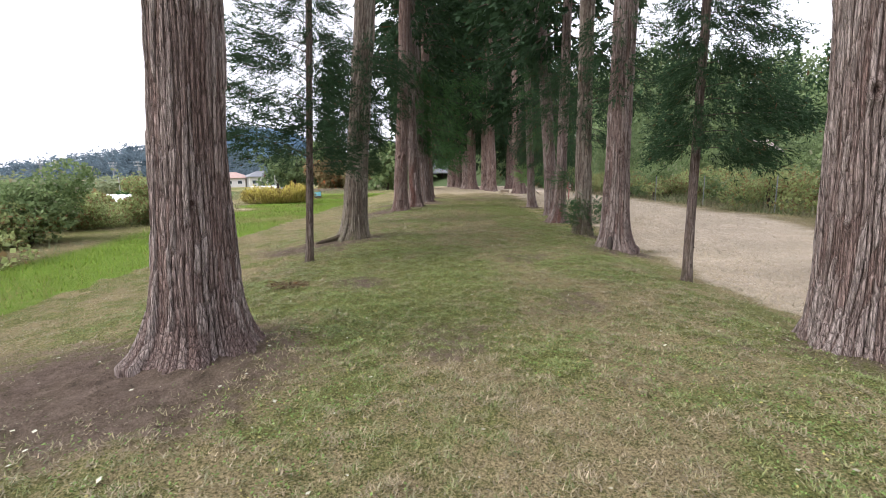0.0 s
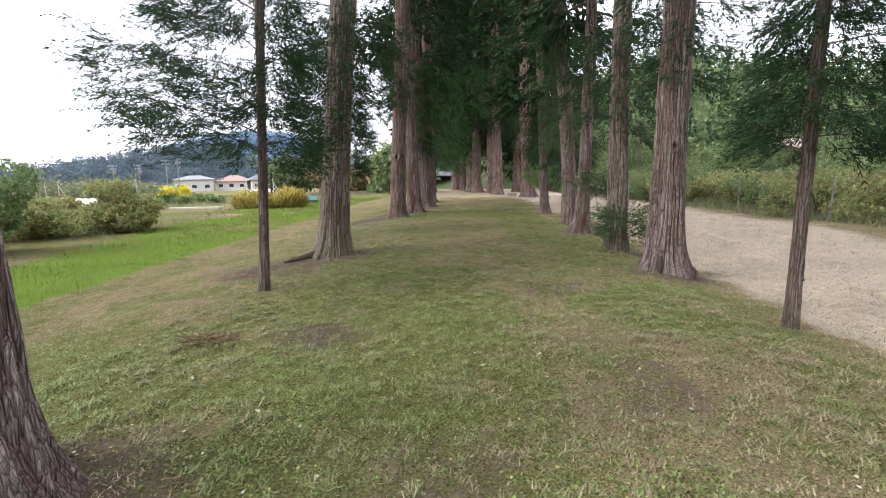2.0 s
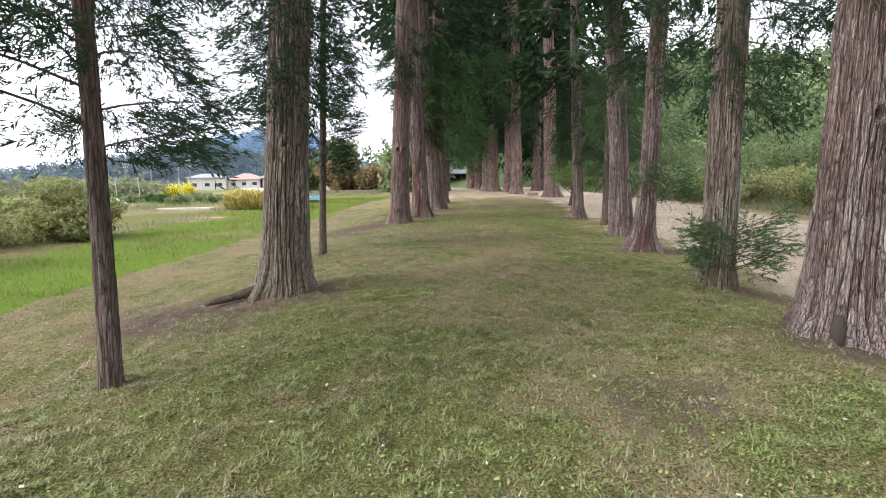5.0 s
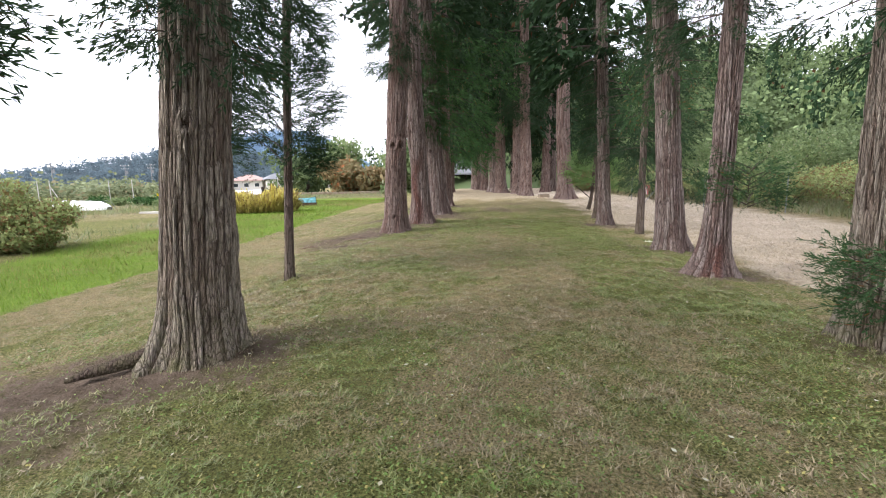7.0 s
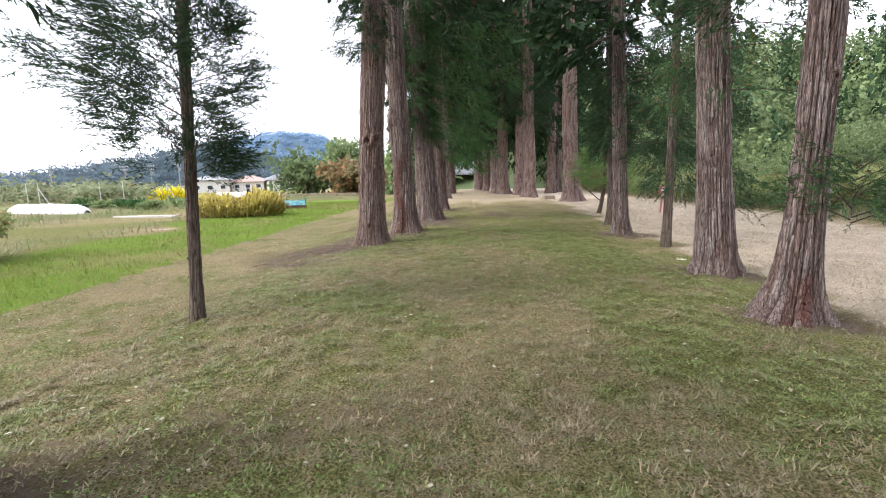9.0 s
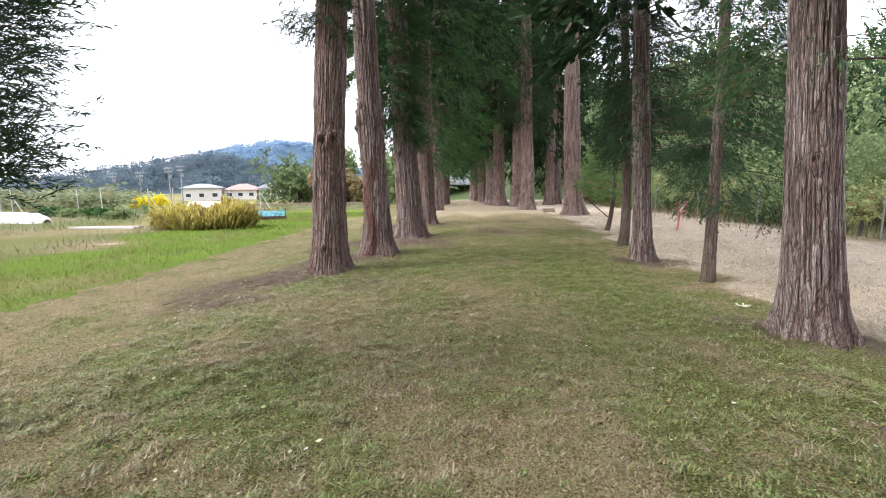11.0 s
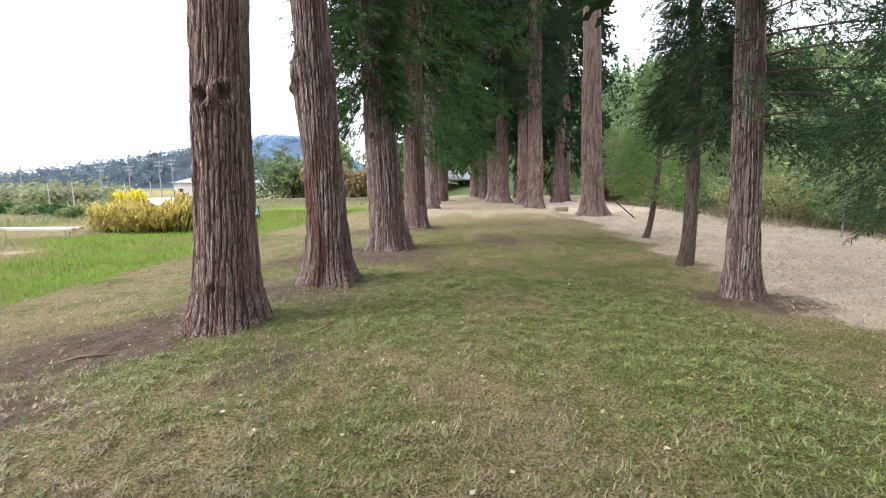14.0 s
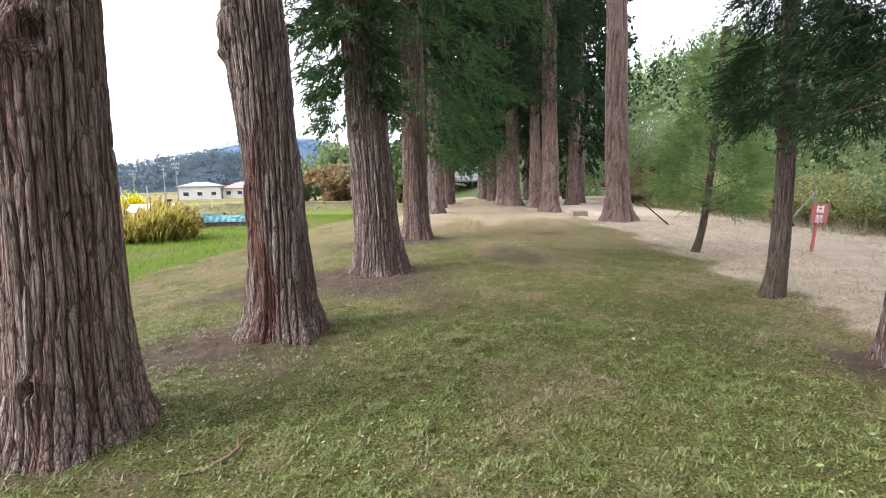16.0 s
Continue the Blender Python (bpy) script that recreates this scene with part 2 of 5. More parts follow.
def ground_material():
    s = Shader("ground", 1.0, 0, 0.03)
    w = s.coords((1, 1, 1), True)
    fine, mid, broad = s.noise(w, 62, 5, 0.75), s.noise(w, 6, 5, 0.7), s.noise(w, 0.9, 3)
    speck = s.voronoi(w, 42)
    green = s.mix(s.ramp(fine, 0.36, 0.66), (0.040, 0.042, 0.017), (0.275, 0.285, 0.10))
    straw = s.mix(s.ramp(fine, 0.30, 0.62), (0.20, 0.15, 0.10), (0.82, 0.70, 0.56))
    straw = s.mix(s.ramp(mid, 0.42, 0.68, 0.0, 0.5), straw, (0.42, 0.33, 0.24))
    faded = s.mix(s.ramp(fine, 0.34, 0.64), (0.050, 0.038, 0.022), (0.46, 0.37, 0.21))
    straw = s.mix(s.ramp(s.attr("dry"), 0.76, 1.0), faded, straw)
    soil = s.mix(s.ramp(s.math("ADD", s.math("MULTIPLY", mid, 0.5), s.math("MULTIPLY", fine, 0.5)), 0.36, 0.64), (0.045, 0.033, 0.027), (0.215, 0.160, 0.128))
    lush = s.mix(s.ramp(fine, 0.3, 0.7), (0.10, 0.165, 0.022), (0.19, 0.285, 0.05))
    jitter = s.math("ADD", s.math("MULTIPLY", s.math("SUBTRACT", mid, 0.5), 1.5), s.math("MULTIPLY", s.math("SUBTRACT", fine, 0.5), 1.3))
    c = s.mix(s.ramp(s.math("ADD", s.attr("dry"), jitter), 0.3, 0.7), green, straw)
    lush = s.mix(s.ramp(s.math("ADD", s.attr("dry"), jitter), 0.45, 0.95, 0, 0.6), lush, faded)
    c = s.mix(s.ramp(s.math("ADD", s.attr("lawn"), s.math("MULTIPLY", jitter, 0.4)), 0.4, 0.6), c, lush)
    c = s.mix(s.ramp(s.math("ADD", s.attr("soil"), s.math("MULTIPLY", jitter, 0.7)), 0.35, 0.7), c, soil)
    c = s.mix(s.ramp(speck, 0.0, 0.16, 0.3, 0.0), c, (0.40, 0.36, 0.26))
    c = s.mix(s.ramp(broad, 0.35, 0.65, 0, 0.25), c, (0.13, 0.11, 0.06))
    s.colour(c)
    s.bump(s.math("ADD", fine, s.math("MULTIPLY", mid, 1.2)), 1.0, 0.045)
    return s.m


GROUND = ground_material()


# ---- geometry helpers ----
def smooth(a, b, v):
    t = np.clip((v - a) / (b - a), 0, 1)
    return t * t * (3 - 2 * t)


def lattice(ix, iy, seed):
    h = (ix.astype(np.int64) * 374761393 + iy.astype(np.int64) * 668265263 + seed * 974711) & 0x7FFFFFFF
    h = ((h ^ (h >> 13)) * 1274126177) & 0x7FFFFFFF
    return ((h ^ (h >> 16)) & 0xFFFF) / 65535.0


def vnoise(x, y, seed=0):
    """Smooth value noise from 0 to 1 on arrays."""
    x, y = np.asarray(x, float), np.asarray(y, float)
    ix, iy = np.floor(x), np.floor(y)
    fx, fy = x - ix, y - iy
    fx, fy = fx * fx * (3 - 2 * fx), fy * fy * (3 - 2 * fy)
    a, b = lattice(ix, iy, seed), lattice(ix + 1, iy, seed)
    c, d = lattice(ix, iy + 1, seed), lattice(ix + 1, iy + 1, seed)
    return (a * (1 - fx) + b * fx) * (1 - fy) + (c * (1 - fx) + d * fx) * fy


def fast_mesh(name, verts, quads, material, floats=(), shade=False):
    """A mesh from arrays of corners and faces (three or four corners each), with float attributes on its corners."""
    verts, quads = np.asarray(verts, np.float32), np.asarray(quads, np.int32)
    k = quads.shape[1]
    me = bpy.data.meshes.new(name)
    me.vertices.add(len(verts))
    me.vertices.foreach_set("co", verts.ravel())
    me.loops.add(quads.size)
    me.loops.foreach_set("vertex_index", quads.ravel())
    me.polygons.add(len(quads))
    me.polygons.foreach_set("loop_start", np.arange(0, quads.size, k, dtype=np.int32))
    me.polygons.foreach_set("loop_total", np.full(len(quads), k, np.int32))
    if shade:
        me.polygons.foreach_set("use_smooth", np.ones(len(quads), bool))
    for key, values in floats:
        me.attributes.new(key, "FLOAT", "POINT").data.foreach_set("value", np.asarray(values, np.float32).ravel())
    me.update(calc_edges=True)
    me.materials.append(material)
    return me


def put_mesh(name, me, parent=None, label=""):
    ob = new(name, me)
    if parent:
        ob.parent = parent
    if label:
        ob["label"] = label
    return ob


def part(name, bm, material, parent=None, label=""):
    """Links a bmesh as one mesh object, under a thing or a part."""
    me = bpy.data.meshes.new(name)
    bm.normal_update()
    bm.to_mesh(me)
    bm.free()
    me.materials.append(material)
    return put_mesh(name, me, parent, label)


def thing(name, place, label, category, group="", turn=0.0, kind=""):
    ob = new(name)
    ob.matrix_world = place if isinstance(place, Matrix) else pose(*place, 0, 0, turn)
    return tagged(ob, label, category, group, kind)


def box(bm, size, at=(0, 0, 0), rot=(0, 0, 0), bevel=0.0):
    made = bmesh.ops.create_cube(bm, size=1, matrix=pose(*at, *rot) @ Matrix.Diagonal((*size, 1)))
    if bevel:
        edges = list({e for v in made["verts"] for e in v.link_edges})
        bmesh.ops.bevel(bm, geom=edges, offset=bevel, segments=2, affect="EDGES", profile=0.5)
    return bm


def rod(bm, a, b, r0, r1=None, sides=8):
    a, b = Vector(a), Vector(b)
    m = Matrix.Translation((a + b) / 2) @ (b - a).to_track_quat("Z", "Y").to_matrix().to_4x4()
    bmesh.ops.create_cone(bm, cap_ends=True, segments=sides, radius1=r0, radius2=r0 if r1 is None else r1, depth=(b - a).length, matrix=m)
    return bm


def tube(points, radii, sides=6):
    """Corners and faces of a bent, tapered tube."""
    p, r = np.asarray(points, float), np.asarray(radii, float)
    d = np.gradient(p, axis=0)
    d /= np.linalg.norm(d, axis=1)[:, None] + 1e-9
    up = np.where(np.abs(d[:, 2:3]) < 0.9, np.array([[0, 0, 1.0]]), np.array([[1.0, 0, 0]]))
    u = np.cross(up, d)
    u /= np.linalg.norm(u, axis=1)[:, None] + 1e-9
    w = np.cross(d, u)
    a = np.linspace(0, 2 * np.pi, sides, endpoint=False)
    v = p[:, None] + r[:, None, None] * (np.cos(a)[None, :, None] * u[:, None] + np.sin(a)[None, :, None] * w[:, None])
    n = len(p)
    i, j = np.meshgrid(np.arange(n - 1), np.arange(sides), indexing="ij")
    k = (j + 1) % sides
    q = np.stack([i * sides + j, i * sides + k, (i + 1) * sides + k, (i + 1) * sides + j], -1).reshape(-1, 4)
    return v.reshape(-1, 3), q


def join(pieces):
    """Many (corners, faces) as one."""
    vs, qs, n = [], [], 0
    for v, q in pieces:
        vs.append(v), qs.append(q + n)
        n += len(v)
    return np.concatenate(vs), np.concatenate(qs)


def frames_along(d, rng):
    """Turn matrices whose third axis runs along the directions d, rolled at random."""
    d = d / (np.linalg.norm(d, axis=1)[:, None] + 1e-9)
    h = rng.normal(size=d.shape)
    u = np.cross(h, d)
    u /= np.linalg.norm(u, axis=1)[:, None] + 1e-9
    return np.stack([u, np.cross(d, u), d], -1)


def strew(template, turns, places, sizes):
    """The template set down at every place: corners and faces of all of them."""
    tv, tq = template
    v = np.einsum("nij,kj->nki", turns, tv) * sizes[:, None, None] + places[:, None]
    q = tq[None] + (np.arange(len(places)) * len(tv))[:, None, None]
    return v.reshape(-1, 3), q.reshape(-1, tq.shape[1])


def blades(roots, tips, widths, rng):
    """Narrow four-cornered leaves from root to tip."""
    d = tips - roots
    s = np.cross(d, rng.normal(size=d.shape))
    s *= (widths / (np.linalg.norm(s, axis=1) + 1e-9))[:, None]
    m = roots + 0.45 * d
    v = np.stack([roots, m + s, tips, m - s], 1).reshape(-1, 3)
    return v, np.arange(len(roots) * 4).reshape(-1, 4)


def spray_template(rng, n=13, width=0.022, spread=0.30):
    """A cedar twig one unit long: a stem with narrow leaf shoots round it that lean towards its tip."""
    s = np.sort(rng.uniform(0.05, 0.97, n))
    a = rng.uniform(0, 2 * np.pi, n)
    ln = spread * (1.15 - 0.6 * s) * rng.uniform(0.7, 1.2, n)
    out = np.stack([np.cos(a), np.sin(a), rng.uniform(1.0, 2.4, n)], 1)
    out /= np.linalg.norm(out, axis=1)[:, None]
    roots = np.stack([0.06 * s * 0, 0.05 * s * 0, s], 1)
    tips = roots + out * ln[:, None]
    v, q = blades(np.vstack([roots, [[0, 0, 0]]]), np.vstack([tips, [[0, 0, 1.05]]]), np.append(np.full(n, width), width * 0.6), rng)
    return v, q


def leaf_template(rng, n=7, size=0.5, width=0.2):
    """A clump of broad leaves one unit across."""
    roots = rng.normal(size=(n, 3)) * 0.28
    d = rng.normal(size=(n, 3)) + np.array([0, 0, -0.2])
    d /= np.linalg.norm(d, axis=1)[:, None]
    return blades(roots, roots + d * size * rng.uniform(0.7, 1.3, n)[:, None], width * rng.uniform(0.7, 1.2, n), rng)


TREES = [
    # name, x, y, radius, lean x, lean y (degrees), crown foot, bark, seed
    ("L", -2.27, 3.98, 0.300, 3.2, 0, 6.5, BARK, 1),
    ("R", 3.78, 4.10, 0.29, -4.0, 0, 6.5, BARK, 2),
    ("L", -2.20, 10.95, 0.25, 5.2, 0, 6.2, BARK_MOSS, 3),
    ("R", 3.50, 9.50, 0.235, 0.0, 0, 6.3, BARK, 4),
    ("R", 3.33, 11.25, 0.175, -0.5, 0, 5.6, BARK_MOSS, 5),
    ("R", 3.36, 13.95, 0.14, 0.5, 0, 5.0, BARK_TORN, 6),
    ("R", 3.70, 15.90, 0.20, -5.0, 0, 5.6, BARK, 7),
    ("L", -1.89, 19.30, 0.262, 3.0, 0, 8.0, BARK_RED, 8),
    ("L", -1.38, 21.10, 0.245, -1.5, 0, 7.5, BARK_TORN, 9),
    ("L", -1.04, 24.00, 0.31, -3.0, 0, 6.5, BARK, 10),
    ("L", -1.05, 28.30, 0.29, 0.0, 0, 5.0, BARK_RED, 11),
    ("R", 3.81, 20.52, 0.15, -2.6, 0, 4.2, BARK, 12),
    ("R", 5.25, 33.20, 0.38, -2.0, 0, 10.5, BARK_RED, 13),
    ("R", 3.85, 38.90, 0.38, -1.0, 0, 9.0, BARK_RED, 14),
]


def height(x, y):
    """The lie of the land: a flat-topped grass bank that sinks to the fields beside it and falls gently far ahead."""
    x, y = np.asarray(x, float), np.asarray(y, float)
    z = -0.38 * smooth(1.2, 6.0, -x)
    z = z - (0.28 * (1 - smooth(9, 15, y)) + 0.05) * smooth(2.4, 5.0, x)
    z = z - 1.7 * smooth(27, 125, y)
    near = np.exp(-((x / 12) ** 2)) * smooth(-6, 0, y) * (1 - smooth(34, 50, y))
    z = z + near * (0.05 * (vnoise(x * 0.7, y * 0.7, 5) - 0.5) + 0.022 * (vnoise(x * 2.6, y * 2.6, 6) - 0.5))
    z = z - 0.05 * smooth(2.6, 3.6, x) * smooth(15, 18, y) * (1 - smooth(24, 30, y))
    z = z + near * (0.048 * (vnoise(x * 7.0, y * 7.0, 7) - 0.5) + 0.036 * (vnoise(x * 17.0, y * 17.0, 8) - 0.5))
    for side, tx, ty, r, *_ in TREES:
        z = z + 0.055 * np.exp(-((x - tx) ** 2 + (y - ty) ** 2) / (2.0 * r) ** 2)
    return z


def high(x, y):
    return float(height(np.array([x]), np.array([y]))[0])


def masks(x, y):
    """How dry, how lush and how bare the ground is, from 0 to 1."""
    n1, n2, n3 = vnoise(x * 0.35, y * 0.35, 11), vnoise(x * 1.1, y * 1.1, 12), vnoise(x * 3.1, y * 3.1, 13)
    edge = x + 0.7 * (n2 - 0.5) + 0.5 * (n3 - 0.5)
    dry = 0.34 + 0.10 * smooth(7, 12, y) + 0.14 * smooth(2.6, 4.0, -x) + 0.26 * (n1 - 0.5) + 0.40 * (n2 - 0.5) + 0.5 * (n3 - 0.5)
    trail = np.exp(-((x - 0.9 - 0.4 * np.sin(y * 0.35)) / 0.9) ** 2)
    dry = dry + 0.16 * trail - 0.30 * np.exp(-(((x + 0.2) / 1.0) ** 2 + ((y - 6.5) / 3.2) ** 2))
    dry = dry - 0.55 * np.exp(-(((x - 2.1) / 1.1) ** 2 + ((y - 20.3) / 3.2) ** 2))
    dry = dry + 0.25 * np.exp(-(((x + 0.2) / 2.2) ** 2 + ((y - 2.0) / 1.6) ** 2))
    dry = np.clip(dry, 0.12, 0.66)
    dry = np.maximum(dry, 1.1 * smooth(3.2, 4.9, edge) * (1 - smooth(9.5, 12.0, edge)) * smooth(-4, 2, y))
    dry = np.maximum(dry, 0.86 * smooth(18, 36, y + 5 * (n2 - 0.5) + 3 * (n3 - 0.5)) * smooth(-5.5, -3, x))
    left = smooth(6.2, 6.6, -x - 0.25 * (n3 - 0.5)) * (1 - smooth(42, 60, y))
    lawn = left * (1 - smooth(7.8, 11.5, -x + 2.2 * (n1 - 0.5) - 0.12 * (y - 10)))
    dry = np.where(x < -6.5, 0.35 + 0.9 * (n1 - 0.45) + 0.5 * (n2 - 0.5), dry)
    soil = np.zeros_like(np.asarray(x, float))
    for side, tx, ty, r, *_ in TREES:
        q = 3.0 if side == "L" else 1.6
        ox = -0.55 if side == "L" else 0.15
        d = np.hypot((x - tx - ox) / 1.5, (y - ty + (1.4 if side == "L" else 0.5) * r) / 1.0) / (r + 0.25)
        soil = np.maximum(soil, 0.95 - 0.75 * d / q)
    soil = np.maximum(soil, 0.42 * smooth(0.66, 0.9, vnoise(x * 0.75 + 3, y * 0.75, 21)) * smooth(-4.5, -3.5, x) * (1 - smooth(2.5, 3.5, x)))
    for px, py, wx, wy, k in ((-1.2, 6.4, 0.5, 0.55, 0.55), (-2.6, 9.9, 1.2, 0.7, 0.8), (-2.7, 17.6, 1.1, 0.6, 0.62), (3.2, 16.3, 0.55, 0.6, 0.7), (-3.2, 3.0, 1.1, 0.6, 0.7), (3.1, 13.1, 0.6, 0.6, 0.5)):
        soil = np.maximum(soil, k * np.exp(-(((x - px) / wx) ** 2) - ((y - py) / wy) ** 2))
    soil = soil + 0.5 * (n2 - 0.5)
    return np.clip(dry, 0, 1), np.clip(lawn, 0, 1), np.clip(soil, 0, 1)


# ---- ground ----
def spread_axis(lo, hi, step, far):
    out, v, g = [], 0.0, step
    while v < far:
        g = min(g * 1.22, 300)
        v += g
        out.append(v)
    out = np.array(out)
    return np.concatenate([lo - out[::-1], np.arange(lo, hi + 1e-6, step), hi + out])


def build_ground():
    xs = spread_axis(-6.6, 6.6, 0.058, 2600)
    ys = spread_axis(0.6, 25, 0.065, 2600)
    gx, gy = np.meshgrid(xs, ys)
    x, y = gx.ravel(), gy.ravel()
    dry, lawn, soil = masks(x, y)
    nx, ny = len(xs), len(ys)
    i, j = np.meshgrid(np.arange(ny - 1), np.arange(nx - 1), indexing="ij")
    q = np.stack([i * nx + j, i * nx + j + 1, (i + 1) * nx + j + 1, (i + 1) * nx + j], -1).reshape(-1, 4)
    me = fast_mesh("ground", np.stack([x, y, height(x, y)], 1), q, GROUND, (("dry", dry), ("lawn", lawn), ("soil", soil)), True)
    tagged(put_mesh("ground", me), "worn mown grass bank between dry and green fields", "ground", kind="structure")


build_ground()


# ---- trees ----
def trunk_mesh(name, rng, r, top, material, sides=150, rings=110, flare=0.75, strip=0.032, depth=0.013, lobes=1.0, bend=0.0, burls=(), torn_top=1.8):
    """A cedar trunk with a fluted foot and long strips of bark that end in steps."""
    low = int(rings * 0.7)
    knee = min(2.8, 0.5 * top)
    z = np.concatenate([np.linspace(-0.25, knee, low), np.linspace(knee, min(6.0, top - 0.5), rings - low + 1)[1:], np.linspace(min(6.3, top - 0.3), top, 14)])
    rings = len(z)
    zz = np.maximum(z, 0)
    a = np.linspace(0, 2 * np.pi, sides, endpoint=False)
    Z, A = np.meshgrid(zz, a, indexing="ij")
    rad = r * (1 + flare * 0.62 * np.exp(-Z / 0.20) + flare * 0.42 * np.exp(-Z / 0.75)) * (1 - 0.55 * np.clip(Z / 20, 0, 1))
    lobe = np.zeros_like(Z)
    for j, amp in ((3, 0.05), (5, 0.05), (7, 0.045), (9, 0.03), (12, 0.02)):
        ph = rng.uniform(0, 6.28)
        lobe += amp * np.cos(j * A + ph + 0.15 * Z * rng.uniform(-1, 1)) * (0.22 + 1.5 * np.exp(-Z / 0.42))
    rad = rad * (1 + lobes * lobe)
    n = max(10, int(2 * np.pi * r / strip))
    twist = rng.uniform(-0.12, 0.12)
    u = A / (2 * np.pi) * n + 1.3 * (vnoise(A * 2.0 + 9, Z * 0.9, int(rng.integers(99))) - 0.5) + 0.5 * (vnoise(A * 9, Z * 3.0, 8) - 0.5) + twist * Z * n * 0.12
    seed = int(rng.integers(1, 999))
    cell = np.floor(u)
    f = u - cell
    cell = np.mod(cell, n)
    run = 0.22 + 0.65 * lattice(cell, cell * 0 + 3, seed)
    along = Z / run + 7 * lattice(cell, cell * 0, seed) + 0.5 * (f - 0.5) * (lattice(cell, cell * 0 + 5, seed) - 0.5)
    step = np.floor(along)
    h = lattice(cell, step, seed + 1)
    end = 1 - np.exp(-np.minimum(along - step, 1 - along + step) * run / 0.022)
    tight = 0.25 + 0.2 * lattice(cell, step, seed + 2)
    plate = smooth(0.0, tight, np.minimum(f, 1 - f) * 2) * (0.35 + 0.65 * end)
    rad = rad + depth * (1.25 * plate * (0.35 + 0.75 * h) - 0.6) + 0.008 * (vnoise(A * 34, Z * 9, seed) - 0.5) + 0.03 * (vnoise(A * 1.6, Z * 1.1, seed + 4) - 0.5) * r / 0.3
    for turn, at, w in burls:
        gap = np.angle(np.exp(1j * (A - radians(turn))))
        dd = np.hypot(gap * r, (Z - at) * 0.75) / w
        fall = np.hypot(gap * r * 1.15, (Z - at + 1.5 * w) * 0.42) / w
        rad = rad + w * (0.36 * np.exp(-((dd - 0.62) / 0.26) ** 2) - 0.55 * np.exp(-((dd / 0.34) ** 2)) + 0.30 * np.exp(-(fall ** 2)))
        # the burl's pit takes the painted furrow shade too
        h = h * (1 - 0.8 * np.exp(-((dd / 0.4) ** 2)))
        plate = plate * (1 - np.exp(-((dd / 0.36) ** 2)))
    cx = bend * (1 - np.exp(-Z / 0.6)) + 0.05 * r * np.sin(Z * 1.1 + seed)
    cy = 0.05 * r * np.sin(Z * 0.9 + 2 * seed)
    v = np.stack([cx + rad * np.cos(A), cy + rad * np.sin(A), np.broadcast_to(z[:, None], Z.shape)], -1).reshape(-1, 3)
    i, j = np.meshgrid(np.arange(rings - 1), np.arange(sides), indexing="ij")
    q = np.stack([i * sides + j, i * sides + (j + 1) % sides, (i + 1) * sides + (j + 1) % sides, (i + 1) * sides + j], -1).reshape(-1, 4)
    moss = np.exp(-Z / 0.5).ravel()
    torn = (np.clip(1.4 - np.abs(A - 4.35 - 0.25 * np.sin(Z * 4)) / 0.42, 0, 1) * (1 - smooth(0.8 * torn_top, 1.15 * torn_top, Z))).ravel()
    return fast_mesh(name, v, q, material, (("moss", moss), ("strip", h.ravel()), ("plate", plate.ravel()), ("torn", torn)), True)


